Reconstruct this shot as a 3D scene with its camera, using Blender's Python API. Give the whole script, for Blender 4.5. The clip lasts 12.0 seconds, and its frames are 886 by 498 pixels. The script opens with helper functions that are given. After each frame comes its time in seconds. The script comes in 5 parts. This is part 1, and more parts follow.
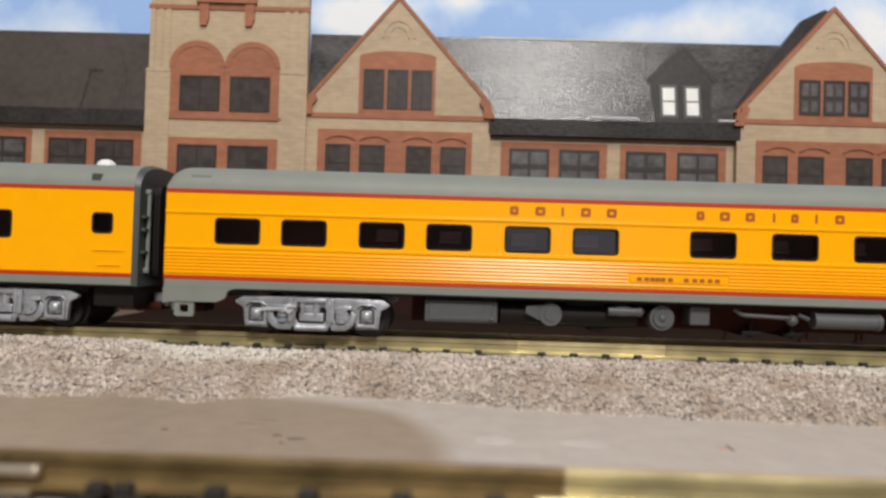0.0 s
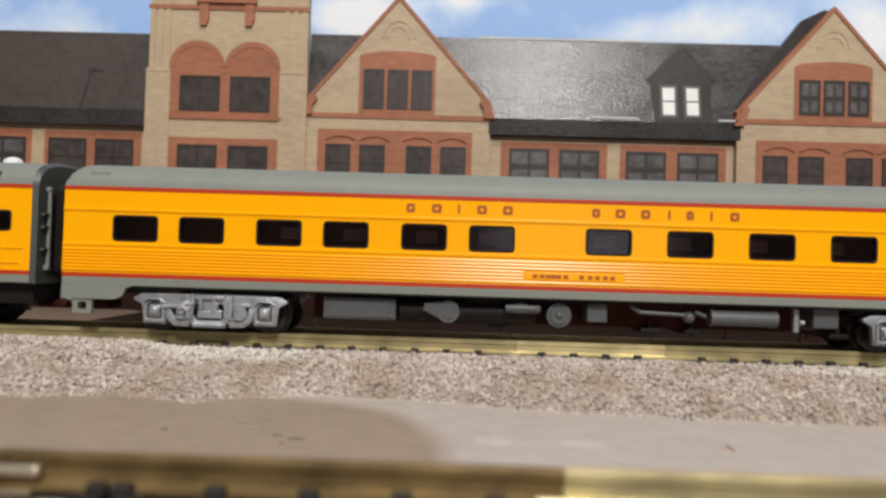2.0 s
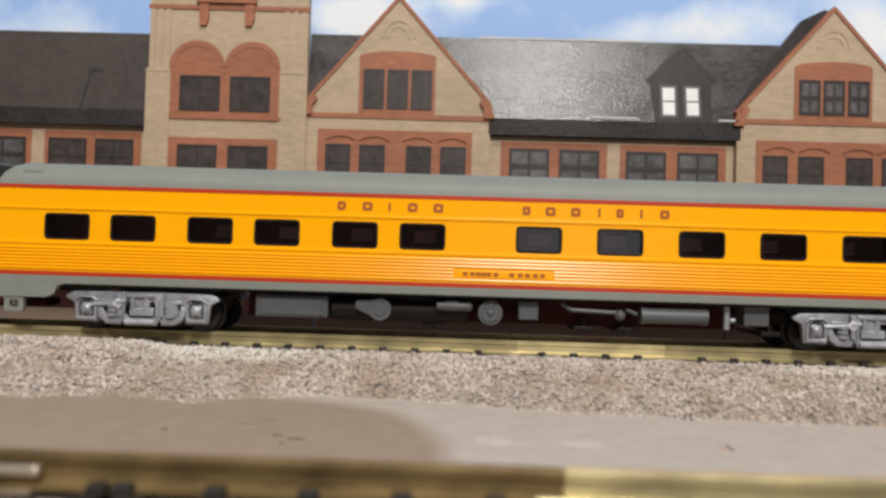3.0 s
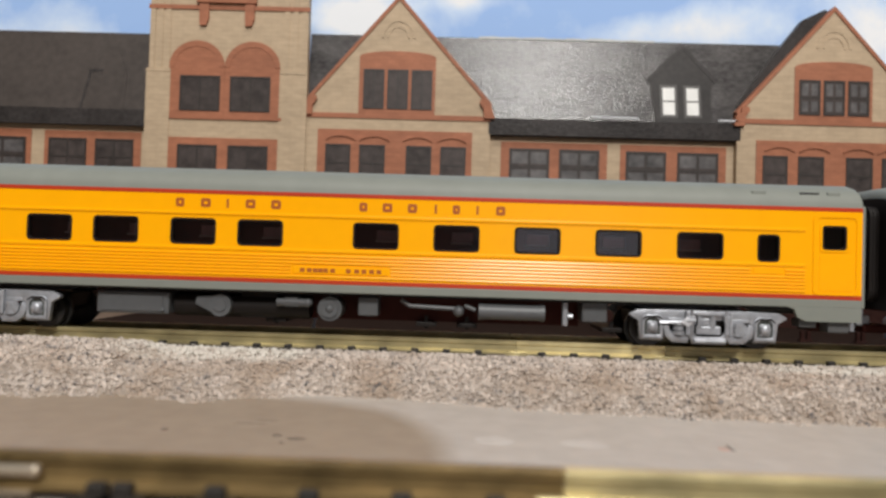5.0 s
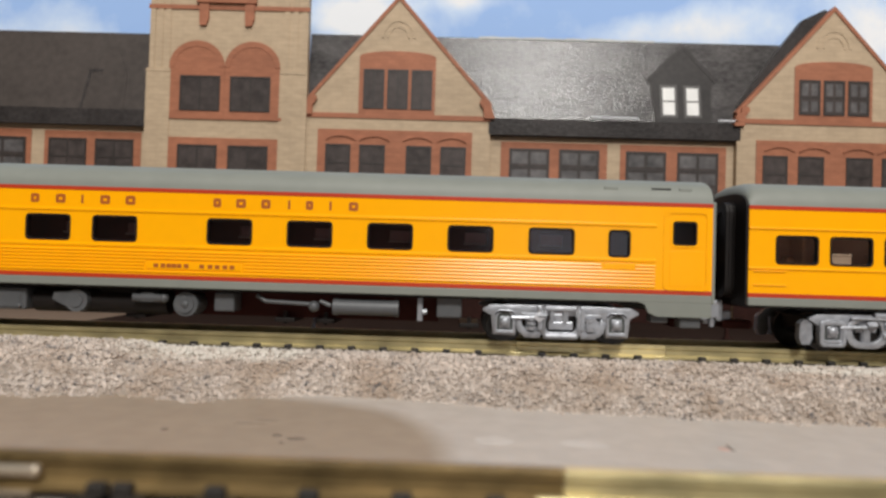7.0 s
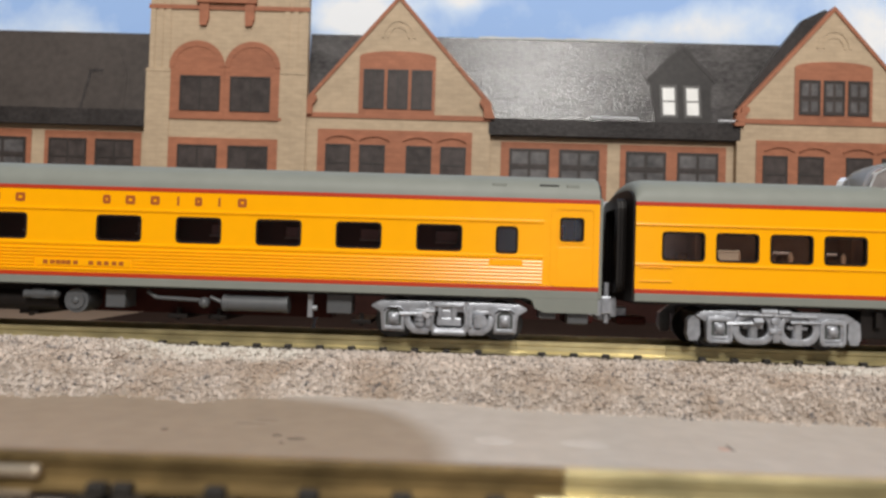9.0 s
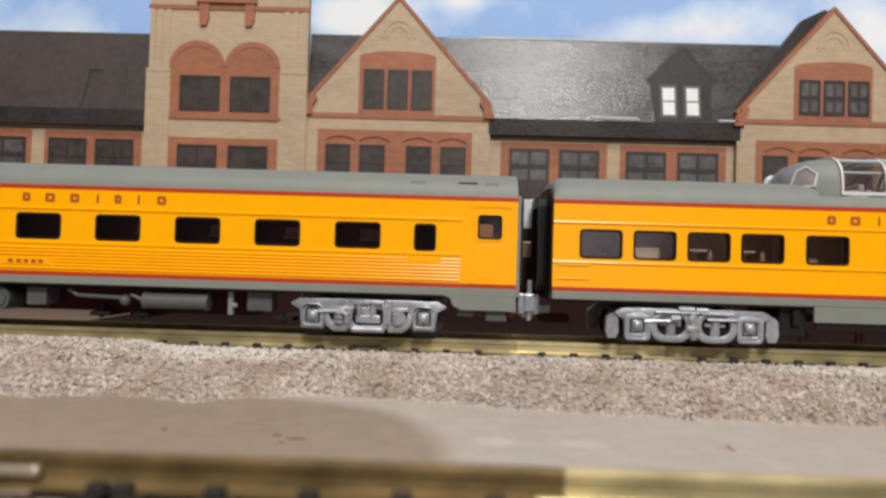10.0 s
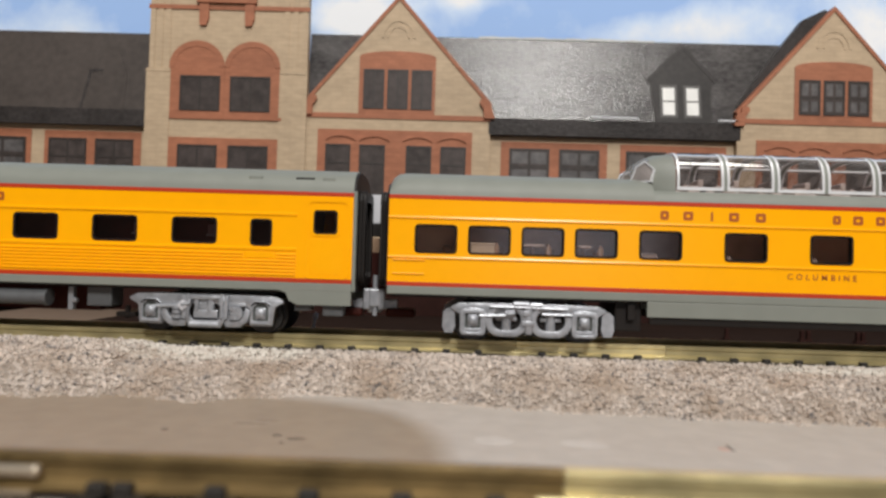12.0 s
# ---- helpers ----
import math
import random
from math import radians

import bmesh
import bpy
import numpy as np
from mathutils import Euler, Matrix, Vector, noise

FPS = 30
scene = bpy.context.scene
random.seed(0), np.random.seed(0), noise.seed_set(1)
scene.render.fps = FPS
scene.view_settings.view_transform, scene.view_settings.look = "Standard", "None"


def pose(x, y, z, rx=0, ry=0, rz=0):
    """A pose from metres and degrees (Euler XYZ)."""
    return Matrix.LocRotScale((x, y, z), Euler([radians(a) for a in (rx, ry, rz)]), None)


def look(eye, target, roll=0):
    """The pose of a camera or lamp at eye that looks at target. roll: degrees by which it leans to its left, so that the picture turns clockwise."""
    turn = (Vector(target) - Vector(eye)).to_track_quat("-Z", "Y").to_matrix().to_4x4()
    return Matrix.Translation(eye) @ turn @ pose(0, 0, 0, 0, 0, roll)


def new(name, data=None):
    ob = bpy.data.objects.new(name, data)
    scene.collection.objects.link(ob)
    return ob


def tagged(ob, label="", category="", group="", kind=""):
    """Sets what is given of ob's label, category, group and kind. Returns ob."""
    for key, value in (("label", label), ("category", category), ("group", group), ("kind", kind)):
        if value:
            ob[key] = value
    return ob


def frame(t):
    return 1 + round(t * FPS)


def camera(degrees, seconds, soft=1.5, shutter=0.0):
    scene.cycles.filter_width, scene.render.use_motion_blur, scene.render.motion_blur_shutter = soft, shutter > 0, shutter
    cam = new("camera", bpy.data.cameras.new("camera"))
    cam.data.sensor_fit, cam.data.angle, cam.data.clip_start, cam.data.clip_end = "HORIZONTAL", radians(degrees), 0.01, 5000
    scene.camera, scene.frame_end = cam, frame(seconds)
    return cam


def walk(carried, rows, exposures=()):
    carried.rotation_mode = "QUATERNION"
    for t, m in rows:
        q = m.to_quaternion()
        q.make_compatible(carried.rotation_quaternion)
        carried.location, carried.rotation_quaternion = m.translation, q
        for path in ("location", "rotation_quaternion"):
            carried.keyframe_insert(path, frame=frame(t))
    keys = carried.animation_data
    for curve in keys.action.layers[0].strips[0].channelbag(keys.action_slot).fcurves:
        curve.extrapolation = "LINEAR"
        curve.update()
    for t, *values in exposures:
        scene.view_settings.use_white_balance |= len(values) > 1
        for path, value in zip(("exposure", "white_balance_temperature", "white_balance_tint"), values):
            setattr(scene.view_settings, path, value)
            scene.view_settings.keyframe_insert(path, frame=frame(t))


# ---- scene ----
MM = 0.001
S_TIMES = (0.0, 0.5, 1.0, 1.5, 2.0, 2.5, 3.0, 5.0, 5.5, 6.0, 6.5, 7.0, 9.0, 9.5, 10.0, 10.5, 11.0, 11.5, 12.0)
S_MM = (0.0, -4.70, -10.53, -13.82, -15.88, -21.73, -26.54, -51.58, -58.10, -64.84, -70.18, -74.21, -91.42, -97.12,
        -103.97, -113.09, -121.52, -127.12, -129.26)
DZ_MM = (0.05, 0.04, 0.06, 0.03, 0.01, 0.05, 0.05, -0.09, -0.12, -0.07, -0.09, -0.06, 0.02, 0.03, 0.03, 0.05, 0.05, 0.02, 0.07)

# ---- camera ----
cam = camera(66.32, 12.0, soft=2.6)
EYE = Vector((0.0, -0.1135, 0.0122))
P_, Y_ = radians(1.088), radians(0.9126)
AIM = EYE + Vector((-math.sin(Y_) * math.cos(P_), math.cos(Y_) * math.cos(P_), math.sin(P_)))
cam.data.dof.use_dof, cam.data.dof.focus_distance, cam.data.dof.aperture_fstop = True, 0.132, 34.0
walk(cam, [(0.0, look(EYE, AIM, 1.7107)), (12.0, look(EYE, AIM, 1.7107))])

# ---- light ----
world = bpy.data.worlds.new("room_air")
scene.world = world
world.use_nodes = True
world.node_tree.nodes["Background"].inputs[0].default_value = (1.0, 0.93, 0.85, 1)
world.node_tree.nodes["Background"].inputs[1].default_value = 0.078


def lamp(name, eye, target, sx, sy, watts, colour):
    d = bpy.data.lights.new(name, "AREA")
    d.shape, d.size, d.size_y, d.energy, d.color = "RECTANGLE", sx, sy, watts, colour
    ob = new(name, d)
    ob.matrix_world = look(eye, target)
    return ob


lamp("ceiling_panel_lamp", (0.195, -1.25, 1.04), (0, 0, 0.02), 0.30, 0.24, 20.4, (1.0, 0.975, 0.93))
lamp("ceiling_panel_lamp", (0.06, -0.55, 1.2), (0, 0, 0), 1.1, 0.3, 9.6, (1.0, 0.975, 0.93))
# a small window far behind, mirrored faintly in the car windows
lamp("room_window_light", (0.37, -2.0, 0.09), (0.02, 0, 0.015), 0.5, 0.22, 0.5, (0.80, 0.86, 1.0))


# ---- materials ----
def material(name, colour, rough=0.5, metal=0.0, var=0.12, scale=900.0, bump=0.0, bump_scale=3000.0, rand=0.0, island=0.0, spec=0.5, coat=0.0,
             stretch=(1, 1, 1)):
    """A principled surface whose colour varies at two scales, with fine relief."""
    m = bpy.data.materials.new(name)
    m.use_nodes = True
    nt, b = m.node_tree, m.node_tree.nodes["Principled BSDF"]
    b.inputs["Roughness"].default_value, b.inputs["Metallic"].default_value = rough, metal
    b.inputs["Specular IOR Level"].default_value, b.inputs["Coat Weight"].default_value = spec, coat
    tc = nt.nodes.new("ShaderNodeTexCoord")
    mp = nt.nodes.new("ShaderNodeMapping")
    mp.inputs["Scale"].default_value = stretch
    nt.links.new(tc.outputs["Object"], mp.inputs[0])
    n1, n2 = nt.nodes.new("ShaderNodeTexNoise"), nt.nodes.new("ShaderNodeTexNoise")
    n1.inputs["Scale"].default_value, n2.inputs["Scale"].default_value = scale, scale / 9
    n1.inputs["Detail"].default_value = n2.inputs["Detail"].default_value = 4
    add = nt.nodes.new("ShaderNodeMath")
    add.operation = "ADD"
    for i, n in enumerate((n1, n2)):
        nt.links.new(mp.outputs[0], n.inputs["Vector"])
        nt.links.new(n.outputs[0], add.inputs[i])
    fac = add.outputs[0]
    for on, node, socket in ((rand, "ShaderNodeObjectInfo", "Random"), (island, "ShaderNodeNewGeometry", "Random Per Island")):
        if on:
            o, ma = nt.nodes.new(node), nt.nodes.new("ShaderNodeMath")
            ma.operation = "MULTIPLY_ADD"
            ma.inputs[1].default_value = on
            nt.links.new(o.outputs[socket], ma.inputs[0])
            nt.links.new(fac, ma.inputs[2])
            fac = ma.outputs[0]
    r = nt.nodes.new("ShaderNodeMapRange")
    r.inputs[1].default_value, r.inputs[2].default_value = 0.6, 1.4 + rand + island
    r.inputs[3].default_value, r.inputs[4].default_value = 1 - var, 1 + var
    nt.links.new(fac, r.inputs[0])
    mul = nt.nodes.new("ShaderNodeMix")
    mul.data_type, mul.blend_type = "RGBA", "MULTIPLY"
    mul.inputs[0].default_value = 1
    mul.inputs[6].default_value = (*colour, 1)
    nt.links.new(r.outputs[0], mul.inputs[7])
    nt.links.new(mul.outputs[2], b.inputs["Base Color"])
    if bump:
        n3, bp = nt.nodes.new("ShaderNodeTexNoise"), nt.nodes.new("ShaderNodeBump")
        n3.inputs["Scale"].default_value = bump_scale
        n3.inputs["Detail"].default_value = 3
        bp.inputs["Strength"].default_value, bp.inputs["Distance"].default_value = bump, 0.0003
        nt.links.new(mp.outputs[0], n3.inputs["Vector"])
        nt.links.new(n3.outputs[0], bp.inputs["Height"])
        nt.links.new(bp.outputs[0], b.inputs["Normal"])
    return m


YELLOW = material("armour_yellow_paint", (1.0, 0.422, 0.0), 0.25, 0, 0.03, 400, 0.02, spec=0.34)
RED = material("red_stripe_paint", (0.46, 0.036, 0.007), 0.4, 0, 0.05, 600)
LETTER = material("dark_red_lettering_paint", (0.38, 0.085, 0.006), 0.5, 0, 0.05, 600)
GREY = material("harbour_mist_grey_plastic", (0.205, 0.215, 0.19), 0.55, 0, 0.08, 300, 0.04, spec=0.4)
DEEP = material("dark_grey_end_plastic", (0.06, 0.066, 0.06), 0.45, 0, 0.15, 500, 0.03)
SILVER = material("silver_painted_plastic", (0.37, 0.38, 0.41), 0.36, 0.45, 0.35, 900, 0.18)
GEAR = material("grey_moulded_plastic", (0.10, 0.103, 0.108), 0.45, 0, 0.12, 900, 0.05)
BLACK = material("black_plastic", (0.014, 0.011, 0.010), 0.5, 0, 0.2, 900, spec=0.25)
MAROON = material("maroon_brown_plastic", (0.050, 0.011, 0.008), 0.6, 0, 0.2, 700, spec=0.15)
GASKET = material("black_window_gasket", (0.016, 0.012, 0.010), 0.7, 0, 0.1, spec=0.1)
INSIDE = material("dark_interior_plastic", (0.17, 0.065, 0.055), 0.6, 0, 0.4, 300)
CLOTH = material("white_tablecloth_plastic", (0.50, 0.41, 0.31), 0.6, 0, 0.1)
SEAT = material("greyish_rose_seat_plastic", (0.42, 0.34, 0.31), 0.6, 0, 0.2)
TAN = material("tan_seat_plastic", (0.34, 0.21, 0.13), 0.6, 0, 0.15)
BERTH = material("dusky_berth_plastic", (0.62, 0.48, 0.48), 0.5, 0, 0.2)
PALE = material("pale_grey_plastic", (0.55, 0.55, 0.58), 0.45, 0, 0.06)
TRIM = material("bright_silver_trim_paint", (0.80, 0.80, 0.82), 0.25, 0.25, 0.06)
CABIN = material("brown_cabin_plastic", (0.80, 0.62, 0.50), 0.6, 0, 0.3, 260)
STEEL = material("blackened_wheel_metal", (0.05, 0.048, 0.046), 0.35, 0.6, 0.2)
BRASS = material("worn_nickel_brass_rail", (0.46, 0.39, 0.21), 0.30, 0.5, 0.70, 260, 0.10, 2500, stretch=(0.6, 1, 1))
GOLD = material("bright_worn_brass_rail", (0.62, 0.53, 0.29), 0.28, 0.5, 0.7, 300, 0.1, 2500, stretch=(0.6, 1, 1))
NICKEL = material("dull_nickel_sheet", (0.62, 0.53, 0.42), 0.28, 0.7, 0.3, 500, 0.1)
# Paler, smoother brass with the lamp glare of the short middle rail painted in.
GLARE_BRASS = material("pale_glare_brass_rail", (0.80, 0.68, 0.37), 0.20, 0.5, 0.5, 300, 0.10, 2500, stretch=(0.6, 1, 1))
TIE = material("dark_brown_plastic_tie", (0.022, 0.018, 0.015), 0.6, 0, 0.3, 900, 0.1, 3000, rand=0.5)
STONE = material("crushed_stone_ballast", (0.55, 0.475, 0.42), 0.85, 0, 0.40, 500, 0.3, 5000, island=0.9)


def weather_ballast(m):
    """A pinch of dark stones, brown staining and two pale films of dried glue beside the ties."""
    nt = m.node_tree
    b = nt.nodes["Principled BSDF"]
    colour = b.inputs["Base Color"].links[0].from_socket
    geo, tc = nt.nodes.new("ShaderNodeNewGeometry"), nt.nodes.new("ShaderNodeTexCoord")

    def node(op, x, y, z=None):
        n = nt.nodes.new("ShaderNodeMath")
        n.operation, n.use_clamp = op, op == "MULTIPLY"
        for i, v in enumerate((x, y, z)):
            if v is None:
                continue
            if isinstance(v, (int, float)):
                n.inputs[i].default_value = v
            else:
                nt.links.new(v, n.inputs[i])
        return n.outputs[0]

    def mixed(base, fac, rgb):
        n = nt.nodes.new("ShaderNodeMix")
        n.data_type = "RGBA"
        nt.links.new(fac, n.inputs[0])
        nt.links.new(base, n.inputs[6])
        n.inputs[7].default_value = (*rgb, 1)
        return n.outputs[2]

    def cloud(scale, lo, hi, top):
        n, r = nt.nodes.new("ShaderNodeTexNoise"), nt.nodes.new("ShaderNodeMapRange")
        n.inputs["Scale"].default_value, n.inputs["Detail"].default_value = scale, 4
        nt.links.new(tc.outputs["Object"], n.inputs["Vector"])
        nt.links.new(n.outputs[0], r.inputs[0])
        r.inputs[1].default_value, r.inputs[2].default_value, r.inputs[4].default_value = lo, hi, top
        return r.outputs[0]

    colour = mixed(colour, cloud(110, 0.48, 0.64, 0.75), (0.37, 0.28, 0.21))
    dark = node("MULTIPLY", node("GREATER_THAN", geo.outputs["Random Per Island"], 0.87), cloud(170, 0.42, 0.56, 0.85))
    colour = mixed(colour, dark, (0.11, 0.105, 0.11))
    for x, y, rx, ry in ((-35, -12.5, 16, 6.5), (60, -12.0, 15, 4.2)):
        mp, ln = nt.nodes.new("ShaderNodeMapping"), nt.nodes.new("ShaderNodeVectorMath")
        ln.operation = "LENGTH"
        mp.inputs["Location"].default_value = (-x / rx, -y / ry, 0)
        mp.inputs["Scale"].default_value = (1 / (rx * MM), 1 / (ry * MM), 0)
        nt.links.new(tc.outputs["Object"], mp.inputs[0])
        nt.links.new(mp.outputs[0], ln.inputs[0])
        near = node("MULTIPLY", node("SUBTRACT", 1.15, ln.outputs["Value"]), 2.2)
        film = node("MULTIPLY", near, cloud(300, 0.32, 0.52, 0.9))
        colour = mixed(colour, film, (0.66, 0.62, 0.56))
    nt.links.new(colour, b.inputs["Base Color"])


weather_ballast(STONE)
BEDDING = material("glued_ballast_bed", (0.33, 0.275, 0.23), 0.9, 0, 0.45, 1500, 0.5, 2500)
# Red stone sunk towards black; the shade at the station's foot is painted in.
PLINTH = material("shaded_red_stone_print", (0.026, 0.010, 0.008), 0.8, 0, 0.25, 500, 0.15, 1600, spec=0.1)
# Near-black brown: the shade under and behind the train is in this colour.
PLATFORM_SHADE = material("shade_brown_platform", (0.017, 0.010, 0.008), 0.9, 0, 0.25, 500, 0.2, spec=0.05)
TARNISH = material("tarnished_brass_rail", (0.19, 0.13, 0.055), 0.42, 0.5, 0.95, 420, 0.15, 2500, stretch=(0.5, 1, 1))
BUFF = material("buff_sandstone_print", (0.49, 0.37, 0.25), 0.6, 0, 0.16, 500, 0.12, 900, spec=0.3, stretch=(0.6, 1, 1.6))
BRICK = material("red_sandstone_print", (0.37, 0.145, 0.080), 0.6, 0, 0.22, 500, 0.12, 900, spec=0.3, stretch=(0.6, 1, 1.6))
SLATE = material("black_slate_print", (0.072, 0.067, 0.066), 0.14, 0, 0.7, 800, 0.42, 1300, spec=0.28, stretch=(0.75, 1, 1.5))
SLATE_BROWN = material("brown_black_slate_print", (0.060, 0.049, 0.044), 0.5, 0, 0.3, 500, 0.15, 900, spec=0.25)
DORMER = material("black_dormer_slate_print", (0.030, 0.026, 0.025), 0.45, 0, 0.4, 700, 0.25, 1500, spec=0.18)
SLATE_DARK = material("dark_eave_slate_print", (0.040, 0.035, 0.034), 0.36, 0, 0.55, 700, 0.5, 1200, spec=0.22)
PANE = material("dark_window_print", (0.060, 0.048, 0.045), 0.45, 0, 0.6, 420, 0.1, 1500, spec=0.3)
SASH = material("dark_sash_print", (0.036, 0.029, 0.026), 0.45, 0, 0.2)
BLIND = material("lit_blind_print", (0.095, 0.088, 0.088), 0.45, 0, 0.75, 420)
WHITE = material("bright_window_print", (0.72, 0.71, 0.69), 0.5, 0, 0.12, 250)
BOARD = material("backdrop_board_edge", (0.6, 0.6, 0.6), 0.7)


def coursed(m, width, height, depth):
    """Faint printed stone courses over a wall print."""
    nt, b = m.node_tree, m.node_tree.nodes["Principled BSDF"]
    colour = b.inputs["Base Color"].links[0].from_socket
    tc, mp = nt.nodes.new("ShaderNodeTexCoord"), nt.nodes.new("ShaderNodeMapping")
    mp.inputs["Rotation"].default_value = (radians(-90), 0, 0)
    bt, mul = nt.nodes.new("ShaderNodeTexBrick"), nt.nodes.new("ShaderNodeMix")
    nt.links.new(tc.outputs["Object"], mp.inputs[0])
    nt.links.new(mp.outputs[0], bt.inputs["Vector"])
    for k, v in (("Scale", 1.0), ("Brick Width", width * MM), ("Row Height", height * MM), ("Mortar Size", 0.13 * MM), ("Mortar Smooth", 0.6)):
        bt.inputs[k].default_value = v
    bt.inputs["Color1"].default_value, bt.inputs["Color2"].default_value = (1, 1, 1, 1), (1 - depth * 0.8, 1 - depth * 0.9, 1 - depth, 1)
    bt.inputs["Mortar"].default_value = (1 - depth * 1.6,) * 3 + (1,)
    mul.data_type, mul.blend_type = "RGBA", "MULTIPLY"
    mul.inputs[0].default_value = 1
    nt.links.new(colour, mul.inputs[6])
    nt.links.new(bt.outputs["Color"], mul.inputs[7])
    nt.links.new(mul.outputs[2], b.inputs["Base Color"])


coursed(BUFF, 3.4, 1.35, 0.07)
coursed(BRICK, 2.6, 1.1, 0.09)


def glass(name, tint, rough, base, edge=0.8, haze=0.0):
    m = bpy.data.materials.new(name)
    m.use_nodes = True
    nt = m.node_tree
    nt.nodes.remove(nt.nodes["Principled BSDF"])
    out = nt.nodes["Material Output"]
    tr, gl, mx, fr = (nt.nodes.new("ShaderNode" + k) for k in ("BsdfTransparent", "BsdfGlossy", "MixShader", "LayerWeight"))
    tr.inputs[0].default_value = (*tint, 1)
    gl.inputs["Roughness"].default_value = rough
    fr.inputs[0].default_value = 0.5
    pw, ad = nt.nodes.new("ShaderNodeMath"), nt.nodes.new("ShaderNodeMath")
    pw.operation, ad.operation = "POWER", "MULTIPLY_ADD"
    pw.inputs[1].default_value, ad.inputs[1].default_value, ad.inputs[2].default_value = 4.0, edge, base
    nt.links.new(fr.outputs["Facing"], pw.inputs[0])
    nt.links.new(pw.outputs[0], ad.inputs[0])
    nt.links.new(ad.outputs[0], mx.inputs[0])
    clear = tr.outputs[0]
    if haze:
        df, hz = nt.nodes.new("ShaderNodeBsdfDiffuse"), nt.nodes.new("ShaderNodeMixShader")
        df.inputs[0].default_value, hz.inputs[0].default_value = (0.55, 0.53, 0.50, 1), haze
        nt.links.new(clear, hz.inputs[1])
        nt.links.new(df.outputs[0], hz.inputs[2])
        clear = hz.outputs[0]
    nt.links.new(clear, mx.inputs[1])
    nt.links.new(gl.outputs[0], mx.inputs[2])
    nt.links.new(mx.outputs[0], out.inputs[0])
    return m


GLASS = glass("smoked_window_glass", (0.84, 0.74, 0.71), 0.12, 0.032)
HAZY = glass("hazy_dome_glass", (0.84, 0.82, 0.80), 0.25, 0.22)
CLOUDY = glass("cloudy_moulded_glazing", (0.85, 0.83, 0.81), 0.25, 0.12, 0.15, 0.38)
CLEAR = glass("clear_dome_glass", (0.82, 0.79, 0.78), 0.08, 0.20)
DUSTY = glass("dusty_lounge_window_glass", (0.88, 0.82, 0.79), 0.14, 0.045)


def ground_paint():
    """Grey painted board with a browner area over one part and small scuffs."""
    m = bpy.data.materials.new("painted_layout_board")
    m.use_nodes = True
    nt, b = m.node_tree, m.node_tree.nodes["Principled BSDF"]
    b.inputs["Roughness"].default_value = 0.42

    def nd(kind, **kw):
        n = nt.nodes.new("ShaderNode" + kind)
        for k, v in kw.items():
            n.inputs[int(k[1:])].default_value = v
        return n

    def mathn(op, a, c=None, d=None):
        n = nt.nodes.new("ShaderNodeMath")
        n.operation = op
        for i, v in enumerate((a, c, d)):
            if v is None:
                continue
            if isinstance(v, (int, float)):
                n.inputs[i].default_value = v
            else:
                nt.links.new(v, n.inputs[i])
        return n.outputs[0]

    tc = nt.nodes.new("ShaderNodeTexCoord")
    sep = nt.nodes.new("ShaderNodeSeparateXYZ")
    nt.links.new(tc.outputs["Object"], sep.inputs[0])
    x, y = sep.outputs[0], sep.outputs[1]
    nz = nd("TexNoise", i2=90.0, i3=3.0)
    nt.links.new(tc.outputs["Object"], nz.inputs["Vector"])
    wob = mathn("MULTIPLY_ADD", nz.outputs[0], 0.006, -0.003)
    # edge of the brown area: a rounded end near x = 0, curling back towards the track
    dx = mathn("DIVIDE", mathn("ADD", x, 0.085), 0.0855)
    dy = mathn("DIVIDE", mathn("ADD", y, 0.0565), 0.030)
    d2 = mathn("ADD", mathn("POWER", mathn("ABSOLUTE", dx), 8.0), mathn("POWER", mathn("ABSOLUTE", dy), 2.4))
    edge = nd("MapRange", i1=0.82, i2=1.1, i3=1.0, i4=0.0)
    nt.links.new(mathn("ADD", d2, mathn("MULTIPLY", wob, 8.0)), edge.inputs[0])
    fine = nd("TexNoise", i2=420.0, i3=6.0)
    nt.links.new(tc.outputs["Object"], fine.inputs["Vector"])
    mix = nt.nodes.new("ShaderNodeMix")
    mix.data_type = "RGBA"
    mix.inputs[6].default_value, mix.inputs[7].default_value = (0.455, 0.42, 0.385, 1), (0.295, 0.242, 0.19, 1)
    behind = mathn("GREATER_THAN", mathn("ADD", y, wob), 0.012)
    nt.links.new(edge.outputs[0], mix.inputs[0])
    yard = nt.nodes.new("ShaderNodeMix")
    yard.data_type = "RGBA"
    yard.inputs[7].default_value = (0.17, 0.125, 0.095, 1)
    nt.links.new(behind, yard.inputs[0])
    nt.links.new(mix.outputs[2], yard.inputs[6])
    tone = nd("MapRange", i1=0.3, i2=0.7, i3=0.93, i4=1.07)
    nt.links.new(fine.outputs[0], tone.inputs[0])
    mul = nt.nodes.new("ShaderNodeMix")
    mul.data_type, mul.blend_type = "RGBA", "MULTIPLY"
    mul.inputs[0].default_value = 1
    nt.links.new(yard.outputs[2], mul.inputs[6])
    nt.links.new(tone.outputs[0], mul.inputs[7])
    nt.links.new(mul.outputs[2], b.inputs["Base Color"])
    bp = nd("Bump", i0=0.12, i1=0.0003)
    nt.links.new(fine.outputs[0], bp.inputs["Height"])
    nt.links.new(bp.outputs[0], b.inputs["Normal"])
    return m


